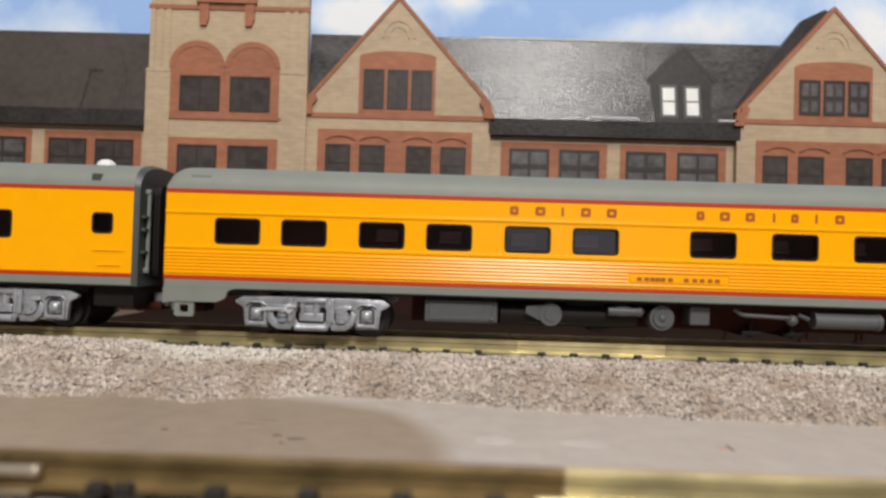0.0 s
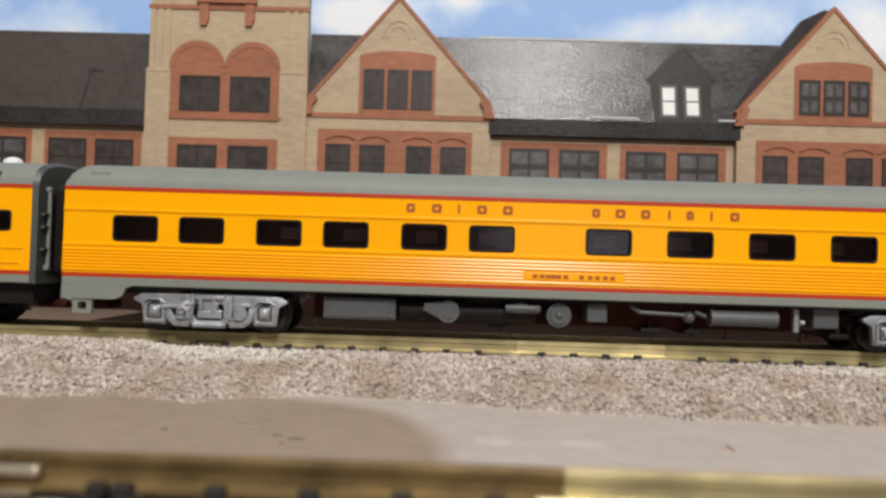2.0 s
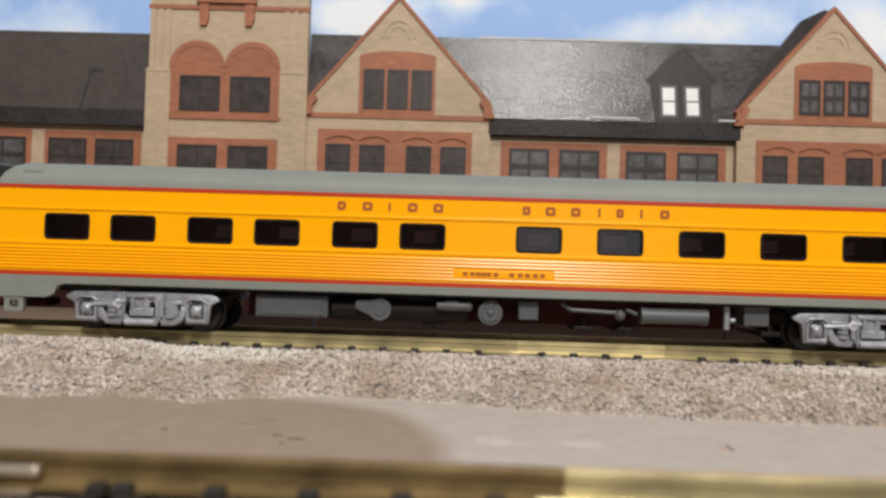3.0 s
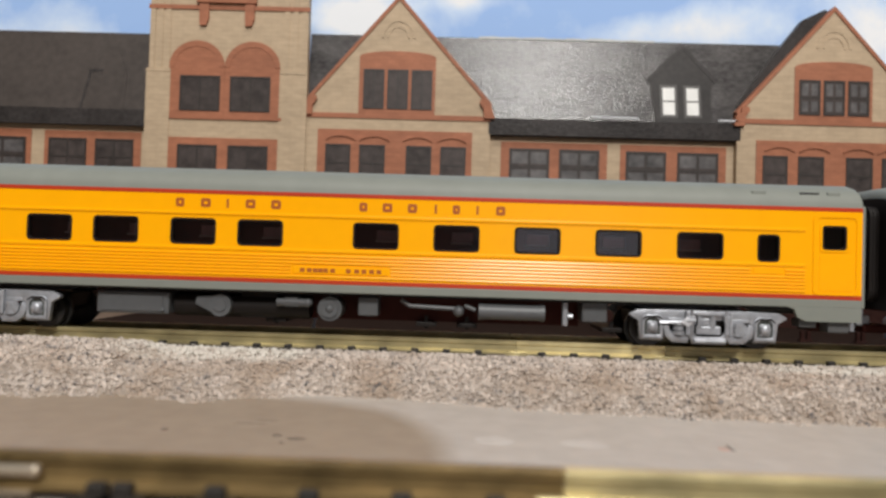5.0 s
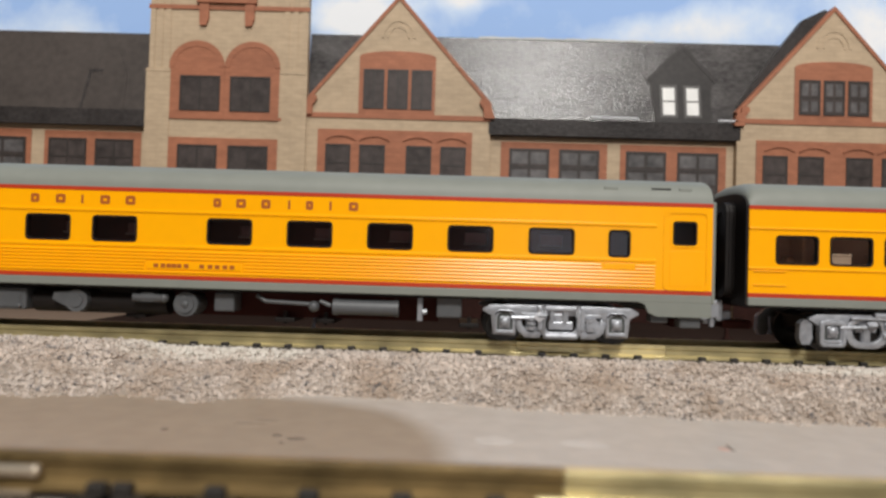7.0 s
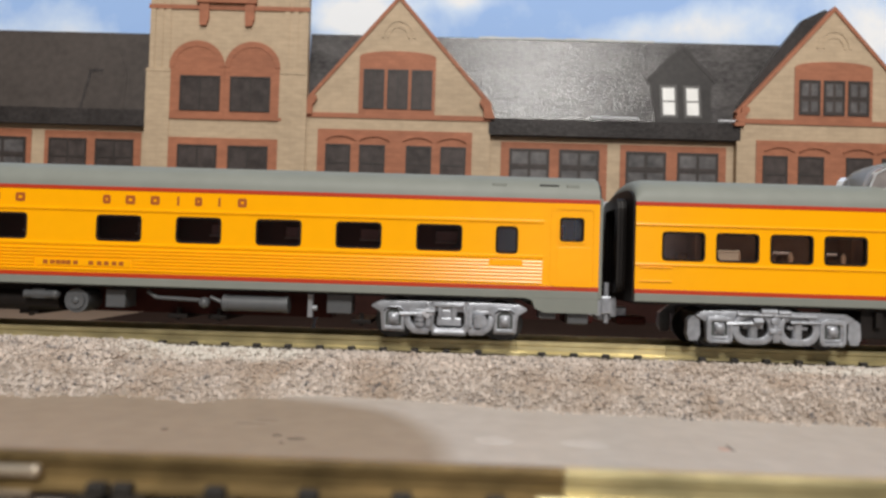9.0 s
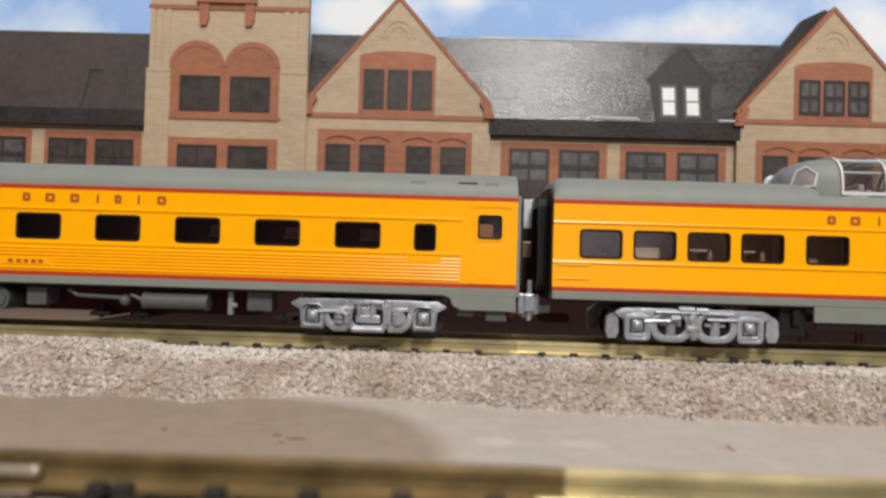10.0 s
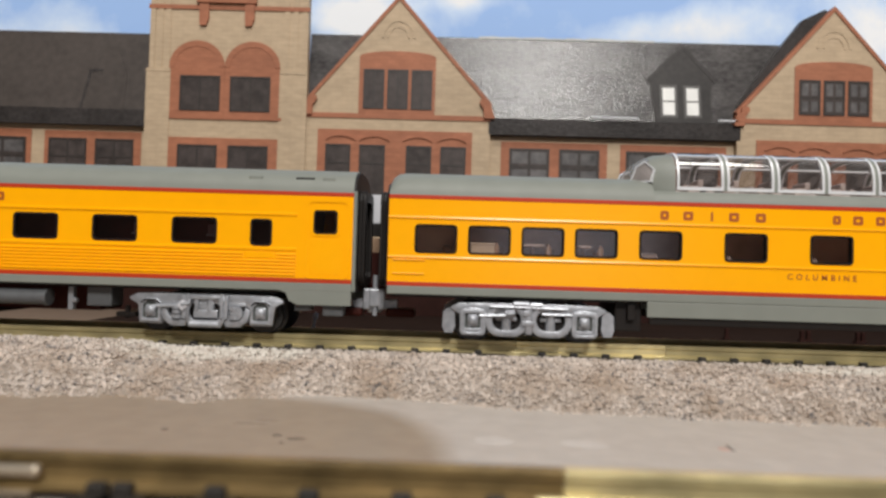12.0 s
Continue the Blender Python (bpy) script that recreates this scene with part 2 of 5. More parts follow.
def sky_paint():
    """Printed sky: blue with soft clouds."""
    m = bpy.data.materials.new("printed_sky")
    m.use_nodes = True
    nt, b = m.node_tree, m.node_tree.nodes["Principled BSDF"]
    b.inputs["Roughness"].default_value = 0.75
    tc = nt.nodes.new("ShaderNodeTexCoord")
    nz = nt.nodes.new("ShaderNodeTexNoise")
    nz.inputs["Scale"].default_value, nz.inputs["Detail"].default_value, nz.inputs["Roughness"].default_value = 34, 8, 0.58
    nt.links.new(tc.outputs["Object"], nz.inputs["Vector"])
    sep = nt.nodes.new("ShaderNodeSeparateXYZ")
    nt.links.new(tc.outputs["Object"], sep.inputs[0])
    total = None
    for cx, cz, rx, rz, amp in ((-39, 100, 20, 10, 1.05), (0, 107, 11, 4, 0.65), (74, 97, 20, 8, 0.5), (98, 102, 20, 9, 0.45), (150, 97, 20, 14, 0.7),
                                (-150, 84, 70, 14, 0.45)):
        parts = []
        for o, c, r in ((0, cx, rx), (2, cz, rz)):
            a = nt.nodes.new("ShaderNodeMath")
            a.operation = "MULTIPLY_ADD"
            a.inputs[1].default_value, a.inputs[2].default_value = 1 / (r * MM), -c / r
            nt.links.new(sep.outputs[o], a.inputs[0])
            q = nt.nodes.new("ShaderNodeMath")
            q.operation = "MULTIPLY"
            nt.links.new(a.outputs[0], q.inputs[0])
            nt.links.new(a.outputs[0], q.inputs[1])
            parts.append(q)
        s = nt.nodes.new("ShaderNodeMath")
        s.operation = "ADD"
        nt.links.new(parts[0].outputs[0], s.inputs[0])
        nt.links.new(parts[1].outputs[0], s.inputs[1])
        g = nt.nodes.new("ShaderNodeMath")
        g.operation = "POWER"
        g.inputs[0].default_value = 0.4
        nt.links.new(s.outputs[0], g.inputs[1])
        w = nt.nodes.new("ShaderNodeMath")
        w.operation = "MULTIPLY_ADD"
        w.inputs[1].default_value = amp
        nt.links.new(g.outputs[0], w.inputs[0])
        if total is None:
            w.inputs[2].default_value = 0
        else:
            nt.links.new(total, w.inputs[2])
        total = w.outputs[0]
    v = nt.nodes.new("ShaderNodeMath")
    v.operation = "MULTIPLY_ADD"
    v.inputs[1].default_value = 1.5
    nt.links.new(nz.outputs[0], v.inputs[0])
    nt.links.new(total, v.inputs[2])
    ramp = nt.nodes.new("ShaderNodeValToRGB")
    e = ramp.color_ramp.elements
    e[0].position, e[0].color = 0.62, (0.33, 0.50, 0.84, 1)
    e[1].position, e[1].color = 1.0, (0.86, 0.87, 0.90, 1)
    mid = ramp.color_ramp.elements.new(0.82)
    mid.color = (0.60, 0.72, 0.92, 1)
    mr = nt.nodes.new("ShaderNodeMapRange")
    mr.inputs[1].default_value, mr.inputs[2].default_value = 0.58, 1.55
    mr.inputs[3].default_value, mr.inputs[4].default_value = 0.45, 1.05
    nt.links.new(v.outputs[0], mr.inputs[0])
    nt.links.new(mr.outputs[0], ramp.inputs[0])
    nt.links.new(ramp.outputs[0], b.inputs["Base Color"])
    return m


# ---- mesh helpers (all in millimetres) ----
def box(bm, x0, x1, y0, y1, z0, z1, bevel=0.0):
    vs = [bm.verts.new((x, y, z)) for z in (z0, z1) for y in (y0, y1) for x in (x0, x1)]
    fs = [bm.faces.new([vs[i] for i in q]) for q in ((0, 2, 3, 1), (4, 5, 7, 6), (0, 1, 5, 4), (2, 6, 7, 3), (0, 4, 6, 2), (1, 3, 7, 5))]
    if bevel:
        bmesh.ops.bevel(bm, geom=list({e for f in fs for e in f.edges}), offset=bevel, segments=2, affect="EDGES", profile=0.5)


def prism(bm, pts, y0, y1):
    """An outline in x, z drawn out from y0 to y1."""
    a, b = [bm.verts.new((x, y0, z)) for x, z in pts], [bm.verts.new((x, y1, z)) for x, z in pts]
    bm.faces.new(a)
    bm.faces.new(b[::-1])
    for i in range(len(pts)):
        j = (i + 1) % len(pts)
        bm.faces.new((a[j], a[i], b[i], b[j]))


def rod(bm, p, q, r, n=12, r2=None):
    p, q = Vector(p), Vector(q)
    d = q - p
    m = Matrix.Translation((p + q) / 2) @ d.to_track_quat("Z", "Y").to_matrix().to_4x4()
    bmesh.ops.create_cone(bm, cap_ends=True, segments=n, radius1=r, radius2=r if r2 is None else r2, depth=d.length, matrix=m)


def ball(bm, c, r, sx=1, sy=1, sz=1, sub=2):
    bmesh.ops.create_icosphere(bm, subdivisions=sub, radius=r, matrix=Matrix.Translation(c) @ Matrix.Diagonal((sx, sy, sz, 1)))


def panel(bm, x0, x1, z0, z1, y0, y1, holes=()):
    """A slab in x, z with rectangular openings that go through it."""
    xs = sorted({x0, x1, *(h[i] for h in holes for i in (0, 2))})
    zs = sorted({z0, z1, *(h[i] for h in holes for i in (1, 3))})
    nx, nz = len(xs) - 1, len(zs) - 1

    def solid(i, k):
        if not (0 <= i < nx and 0 <= k < nz):
            return False
        cx, cz = (xs[i] + xs[i + 1]) / 2, (zs[k] + zs[k + 1]) / 2
        return not any(h[0] < cx < h[2] and h[1] < cz < h[3] for h in holes)

    vs = {}

    def v(i, k, y):
        if (i, k, y) not in vs:
            vs[i, k, y] = bm.verts.new((xs[i], y, zs[k]))
        return vs[i, k, y]

    for i in range(nx):
        for k in range(nz):
            if not solid(i, k):
                continue
            bm.faces.new((v(i, k, y0), v(i + 1, k, y0), v(i + 1, k + 1, y0), v(i, k + 1, y0)))
            bm.faces.new((v(i, k + 1, y1), v(i + 1, k + 1, y1), v(i + 1, k, y1), v(i, k, y1)))
            for di, dk, p, q in ((-1, 0, (i, k + 1), (i, k)), (1, 0, (i + 1, k), (i + 1, k + 1)), (0, -1, (i, k), (i + 1, k)), (0, 1, (i + 1, k + 1), (i, k + 1))):
                if not solid(i + di, k + dk):
                    bm.faces.new((v(*q, y0), v(*p, y0), v(*p, y1), v(*q, y1)))


def rounded(x0, z0, x1, z1, r, n=4):
    pts = []
    for cx, cz, a in ((x1 - r, z1 - r, 0), (x0 + r, z1 - r, 90), (x0 + r, z0 + r, 180), (x1 - r, z0 + r, 270)):
        pts += [(cx + r * math.cos(radians(a + 90 * i / n)), cz + r * math.sin(radians(a + 90 * i / n))) for i in range(n + 1)]
    return pts


def ring(bm, outer, inner, y0, y1):
    """A frame between two outlines of equal count."""
    n = len(outer)
    v = [[bm.verts.new((x, y, z)) for x, z in o] for o in (outer, inner) for y in (y0, y1)]
    for i in range(n):
        j = (i + 1) % n
        for a, b in ((0, 1), (1, 3), (3, 2), (2, 0)):
            bm.faces.new((v[a][i], v[a][j], v[b][j], v[b][i]))


def mesh_of(bm, name, mat, smooth=False):
    bmesh.ops.recalc_face_normals(bm, faces=bm.faces)
    me = bpy.data.meshes.new(name)
    bmesh.ops.scale(bm, vec=(MM, MM, MM), verts=bm.verts)
    bm.to_mesh(me)
    bm.free()
    me.materials.append(mat)
    if smooth:
        me.polygons.foreach_set("use_smooth", [True] * len(me.polygons))
        me.set_sharp_from_angle(angle=radians(35))
    return me


def part(name, bm, mat, parent=None, label="", smooth=False):
    ob = new(name, mesh_of(bm, name, mat, smooth))
    if parent:
        ob.parent = parent
    return tagged(ob, label)


def thing(name, label, category, group="", at=(0, 0, 0), kind=""):
    ob = new(name)
    ob.empty_display_size = 0.01
    ob.location = Vector(at) * MM
    return tagged(ob, label, category, group, kind)


def B():
    return bmesh.new()


# ---- ground, room, backdrop ----
GZ = -5.5
bm = B()
box(bm, -460, 460, -210, 150, GZ - 18, GZ, 1.0)
tagged(part("ground", bm, ground_paint()), "painted layout board, grey with a browner area", "ground", kind="structure")
bm = B()
box(bm, -460, 460, 130, 134, GZ, 250)
tagged(part("backdrop", bm, sky_paint()), "printed blue sky backdrop with soft white clouds", "backdrop", kind="structure")


# ---- tracks ----
def rail_mesh(x0, x1):
    """Flat-bottomed rail, 2.1 high, with its head up."""
    prof = [(-0.9, -2.1), (0.9, -2.1), (0.9, -1.85), (0.25, -1.55), (0.22, -0.75), (0.45, -0.6), (0.45, -0.1), (0.33, 0), (-0.33, 0), (-0.45, -0.1),
            (-0.45, -0.6), (-0.22, -0.75), (-0.25, -1.55), (-0.9, -1.85)]
    bm = B()
    a, b = [bm.verts.new((x0, y, z)) for y, z in prof], [bm.verts.new((x1, y, z)) for y, z in prof]
    bm.faces.new(a)
    bm.faces.new(b[::-1])
    for i in range(len(prof)):
        j = (i + 1) % len(prof)
        bm.faces.new((a[i], a[j], b[j], b[i]))
    return bm


def track(y, pitch, phase, joints, label, dull=-1e9):
    t = thing("railway_track", label, "track", at=(0, y, 0))
    cuts = [-455.0, *joints, 455.0]
    for side in (-1, 1):
        for x0, x1 in zip(cuts, cuts[1:]):
            r = part("rail", rail_mesh(x0 + 0.03, x1 - 0.03), TARNISH if x1 <= dull else GLARE_BRASS if x1 - x0 < 30 and dull < -1e8 else GOLD if dull > -1e8 else BRASS, t)
            r.location.y = side * 4.95 * MM
    bm = B()
    box(bm, -1.25, 1.25, -8.6, 8.6, -3.4, -2.12, 0.12)
    for sy in (-1, 1):
        for dy in (-1.12, 1.12):
            box(bm, -0.6, 0.6, sy * 4.95 + dy - 0.4, sy * 4.95 + dy + 0.4, -2.3, -1.4 if dull > -1e8 else -1.55, 0.15)
    me = mesh_of(bm, "tie", TIE)
    i0 = math.ceil((-450 - phase) / pitch)
    i = i0
    while phase + i * pitch < 450:
        x = phase + i * pitch
        if not any(abs(x - j) < 2.2 for j in joints):
            o = new("tie", me)
            o.parent, o.location.x = t, x * MM
        i += 1
    if dull > -1e8:
        o = new("tie", me)
        o.parent, o.location.x = t, -20.6 * MM
    for j in joints:
        for side in (-1, 1):
            bm = B()
            box(bm, j - 1.7, j + 1.7, -1.15, 1.15, -2.3, -2.12, 0.05)
            for s in ((1,) if dull > -1e8 else (-1, 1)):
                box(bm, j - 1.7, j + 1.7, s * 0.7 - 0.25, s * 0.7 + 0.25, -2.2, -1.72, 0.1)
            if dull > -1e8:
                # the rolled edge of the folded sheet, with a bright nipped end
                zj = -0.95 if j < 0 else -1.75
                rod(bm, (j - 1.7, -0.85, zj), (j + 1.9, -0.85, zj), 0.36, 12)
                ball(bm, (j + 1.9, -0.85, zj), 0.42, 0.8, 1, 1)
            o = part("rail_joiner", bm, NICKEL if dull > j > -100 else BRASS, t, "folded sheet metal rail joiner", smooth=True)
            o.location.y = side * 4.95 * MM
    return t


track(0, 5.02, -50.89, (-175.0, 10.4, 34.0, 190.0), "brass-coloured rails on dark plastic ties laid in stone ballast")
track(-77.35, 5.5, -19.1, (-190.0, -26.4, 7.0, 170.0), "tarnished brass rails on dark ties beside the painted board", 7.0)


# ---- ballast ----
def edge_y(x):
    """Foot of the shoulder towards the road, uneven along its length."""
    foot = np.interp(x, (-60, -50, -41, -30, -25, -18, -1, 7, 20, 33, 60), (-31.5, -32.5, -30, -32.5, -29.8, -26.3, -28, -30.5, -32.5, -33.2, -33.8))
    return float(foot) - 0.9 * noise.noise((x * 0.3, 7.7, 0)) - 0.5 * noise.noise((x * 0.9, 1.7, 0))


def ballast(name, centre, near, far, xr, count, seed, label):
    """A heaped bed and its loose stones. near(x), far(x): where the shoulders meet the board."""
    rng = np.random.default_rng(seed)

    def height(x, y):
        crest = 9.5
        d = abs(y - centre)
        top = -2.75 if d < 6.2 else -2.12
        if y < centre and d >= 6.2 and centre == 0:
            top += 0.75 * min(1.0, max(0.0, (-43.5 - x) / 5)) * min(1.0, (d - 6.2) / 0.8)
        foot = abs((near(x) if y < centre else far(x)) - centre)
        if d < crest:
            return top
        u = min(1.0, (d - crest) / (foot - crest))
        top += 0.6 * u * noise.noise((x * 0.16, y * 0.2, 2.2)) + 0.9 * u * (1 - u) * noise.noise((x * 0.09, y * 0.12, 8.2)) + 0.35 * min(1.0, 3 * u) * noise.noise((x * 0.5, y * 0.5, 4.1))
        return top + (GZ - 0.15 - top) * (u ** 2.1)

    xs = np.arange(-456, 457, 2.0)
    bm = B()
    rows = []
    for x in xs:
        n, f = near(x), far(x)
        ys = [n, n + (centre - 9.5 - n) * 0.35, n + (centre - 9.5 - n) * 0.7, centre - 9.5, centre - 6.25, centre - 6.15, centre + 6.15, centre + 6.25, centre + 9.5, centre + 9.5 + (f - centre - 9.5) * 0.5, f]
        rows.append([bm.verts.new((x, y, height(x, y) - 0.1)) for y in ys])
    for a, b in zip(rows, rows[1:]):
        for i in range(len(a) - 1):
            bm.faces.new((a[i], b[i], b[i + 1], a[i + 1]))
    bed = part(name, bm, BEDDING)
    tagged(bed, label, "ballast", kind="stuff")
    # angular stones from one low solid, squashed and turned
    s = B()
    bmesh.ops.create_icosphere(s, subdivisions=1, radius=1)
    base = np.array([v.co[:] for v in s.verts])
    tris = np.array([[v.index for v in f.verts] for f in s.faces])
    s.free()
    P, T = [], []
    k = 0
    while k < count:
        x = rng.uniform(*xr)
        y = rng.uniform(near(x) - 0.5, far(x))
        d = abs(y - centre)
        if any(abs(d - r) < 1.15 for r in (4.95,)):
            continue
        r = 0.12 + 0.26 * rng.random() ** 2.0
        z = height(x, y) + r * rng.uniform(-0.55, 0.2) - (0.25 if d < 8 else 0)
        if d < 6.2:
            z, r = min(z, -2.55), r * 0.8
        A = rng.normal(size=(3, 3))
        q, _ = np.linalg.qr(A)
        shape = base * rng.uniform(0.72, 1.15, (12, 1)) * np.array([1.4, 0.95, rng.uniform(0.45, 0.85)])
        if d > 6 and centre == 0 and noise.noise((x * 0.06 + 4, y * 0.12, 1.0)) > 0.28 and rng.random() < 0.55:
            r *= 0.62
        P.append((shape @ q.T) * r + np.array([x, y, z]))
        T.append(tris + 12 * k)
        k += 1
    me = bpy.data.meshes.new("ballast_stones")
    P, T = np.concatenate(P) * MM, np.concatenate(T)
    me.from_pydata(P.tolist(), [], T.tolist())
    me.materials.append(STONE)
    o = new("ballast_stones", me)
    tagged(o, "pinkish grey crushed stone ballast heaped along the track", "ballast", kind="stuff")


ballast("ballast_bed", 0, edge_y, lambda x: 27 + 1.5 * noise.noise((x * 0.08, 1.3, 0)), (-92, 92), 62000, 4, "glued grey ballast bed under the train's track")
ballast("ballast_bed", -77.35, lambda x: -102.0, lambda x: -62.5 + 0.8 * noise.noise((x * 0.1, 5.3, 0)), (-45, 45), 3500, 5, "thin ballast bed under the closer track")


# chips and specks on the board, and two pale glints painted on it
def chip(x, y, sx, sy, mat, label, seed):
    rng = random.Random(seed)
    bm = B()
    prism_pts = [(x + sx * rng.uniform(0.7, 1.1) * math.cos(a * math.tau / 9), y + sy * rng.uniform(0.7, 1.1) * math.sin(a * math.tau / 9)) for a in range(9)]
    lo, hi = [bm.verts.new((px, py, GZ - 0.02)) for px, py in prism_pts], [bm.verts.new((px * 0.96 + x * 0.04, py * 0.96 + y * 0.04, GZ + 0.03)) for px, py in prism_pts]
    bm.faces.new(hi)
    for i in range(9):
        j = (i + 1) % 9
        bm.faces.new((lo[i], lo[j], hi[j], hi[i]))
    tagged(part("chip_or_glint", bm, mat), label, "chip", "chips on the board")


DIRT = material("dark_dirt_crumb", (0.14, 0.11, 0.085), 0.8)
SCRATCH = material("faint_scratch", (0.22, 0.175, 0.135), 0.7)
PINK = material("pinkish_chip", (0.50, 0.36, 0.31), 0.7)
# Pale paint for the two glints of reflected light on the board.
GLINT = material("pale_glint_paint", (0.515, 0.48, 0.448), 0.45)
for x, y, sx, sy, mt, lb in ((-17.0, -46.2, 0.55, 0.5, DIRT, "dark crumb of dirt on the painted board"), (-14.9, -47.1, 1.0, 0.45, DIRT, "flat dark crumb of dirt on the painted board"),
                             (-15.9, -48.8, 0.3, 0.3, DIRT, "tiny dark speck on the painted board"), (-28.6, -45.2, 0.4, 0.55, DIRT, "faint brown speck on the painted board"),
                             (-21.1, -41.8, 2.0, 0.22, SCRATCH, "thin dark scratch in the painted board"), (-19.4, -40.2, 1.3, 0.2, SCRATCH, "thin dark scratch in the painted board"),
                             (27.3, -45.7, 0.7, 0.9, PINK, "small pinkish chip on the painted board"), (28.1, -45.2, 0.18, 1.5, DIRT, "dark upright fleck on the painted board"),
                             (4.4, -45.3, 2.4, 1.9, GLINT, "pale glint painted on the grey board"), (13.6, -45.4, 2.8, 1.6, GLINT, "pale glint painted on the grey board")):
    chip(x, y, sx, sy, mt, lb, int(x * 10) + 500)


bm = B()
rod(bm, (-25.6, 9.6, -3.2), (-24.7, 9.6, 1.9), 0.4, 8, 0.25)
ball(bm, (-24.7, 9.6, 1.6), 0.4, 1, 1, 2.0)
tagged(part("track_pin", bm, PALE, smooth=True), "small tan pin standing beside the rail", "pin")
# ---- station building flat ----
# Low slab added to darken the strip seen beneath the train.
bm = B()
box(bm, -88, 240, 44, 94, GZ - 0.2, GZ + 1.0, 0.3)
tagged(part("platform_shade_slab", bm, PLATFORM_SHADE), "low platform slab beside the station, near-black for shade", "platform", kind="structure")

for x, y in ((67.0, 53.0), (85.2, 53.0), (87.0, 53.6), (98.6, 53.0), (100.2, 53.6)):
    bm = B()
    box(bm, x - 0.45, x + 0.45, y - 0.45, y + 0.45, GZ + 1.3, GZ + 3.6, 0.12)
    box(bm, x - 0.75, x + 0.75, y - 0.75, y + 0.75, GZ + 0.95, GZ + 1.5, 0.1)
    tagged(part("platform_post", bm, PLINTH), "short dark maroon post on the platform edge", "post", "posts on the platform")

station = thing("station_building", "buff and red sandstone model station building with black slate roofs", "building", at=(0, 0, 0))


def shallow(y):
    """The station is a layered card print: its relief stands little more than a card's thickness off each layer."""
    p = min((q for q in (92.0, 93.0, 95.0) if q >= y - 1e-6), default=None)
    return y if p is None else p - (p - y) * 0.4


def slab(name, pts, y0, y1, mat, parent=station, label=""):
    y0 = shallow(y0)
    bm = B()
    prism(bm, pts, y0, y1)
    return part(name, bm, mat, parent, label)


def rect(x0, z0, x1, z1):
    return [(x0, z0), (x1, z0), (x1, z1), (x0, z1)]


def arch_top(x0, z0, x1, zs, rise, n=10):
    """A rectangle with a bowed head."""
    c, w = (x0 + x1) / 2, (x1 - x0) / 2
    return [(x0, z0), (x1, z0)] + [(c + w * math.cos(math.pi * i / n), zs + rise * math.sin(math.pi * i / n)) for i in range(n + 1)]


def window(x0, z0, x1, z1, y, mat=None, bars="cross", blind=False):
    """A sash window set on the wall face y: rim, dark pane and glazing bars."""
    y = shallow(y)
    bm = B()
    box(bm, x0, x1, y - 0.10, y + 0.2, z0, z1)
    w = part("window_pane", bm, mat or PANE, station)
    t = 0.5
    bm = B()
    ring(bm, rect(x0 - 0.1, z0 - 0.1, x1 + 0.1, z1 + 0.1), rect(x0 + t, z0 + t, x1 - t, z1 - t), y - 0.2, y + 0.15)
    if bars in ("cross", "v"):
        box(bm, (x0 + x1) / 2 - t / 2, (x0 + x1) / 2 + t / 2, y - 0.18, y - 0.08, z0 + 0.2, z1 - 0.2)
    if bars in ("cross", "h"):
        zc = max(z0 + (z1 - z0) * 0.5, z1 - 5.6)
        box(bm, x0 + 0.2, x1 - 0.2, y - 0.19, y - 0.07, zc - t / 2, zc + t / 2)
    part("sash", bm, SASH, w)
    if blind:
        bm = B()
        for a, b in ((x0 + t + 0.3, (x0 + x1) / 2 - t), ((x0 + x1) / 2 + t, x1 - t - 0.3)):
            for c, d in ((z1 - 4.6, z1 - t - 0.5), (z1 - 9.5, z1 - 6.4)):
                box(bm, a, b, y - 0.13, y - 0.09, c, d)
        part("blind", bm, BLIND, w)


WY, GYF, TY = 95.0, 93.0, 92.0
# main wall behind everything, from the board to the eaves
slab("wall", rect(-185, GZ, 190, 52.3), WY, WY + 3, BUFF)
# base courses, coloured as if shaded by the train
slab("base_course", rect(-185, GZ, 190, 9), WY - 0.8, WY, PLINTH, label="red stone base course, darkened for shade")
slab("base_course", rect(-95.9, GZ, -45.9, 11), TY - 1.0, TY, PLINTH, label="red stone base course, darkened for shade")
slab("base_course", rect(-45.9, GZ, 10.1, 11), GYF - 0.8, GYF, PLINTH, label="red stone base course, darkened for shade")
slab("base_course", rect(84.8, GZ, 142.4, 11), GYF - 0.8, GYF, PLINTH, label="red stone base course, darkened for shade")
# left wing
slab("window_surround", rect(-150, 20, -132.4, 49.8), WY - 0.5, WY, BRICK)
slab("window_surround", rect(-128.3, 20, -98.0, 49.6), WY - 0.5, WY, BRICK)
for a, b in ((-148.5, -134.1), (-126.8, -115.1), (-112.2, -100.4)):
    window(a, 29, b, 47.2, WY - 0.5, blind=(a < -140))
# middle wing
for a, b in ((13.6, 46.2), (50.2, 82.5)):
    slab("window_surround", rect(a, 20, b, 49.8), WY - 0.5, WY, BRICK)
for a, b in ((16.3, 28.4), (31.6, 43.7), (52.0, 64.1), (67.7, 80.0)):
    window(a, 30, b, 47.7, WY - 0.5, blind=True)


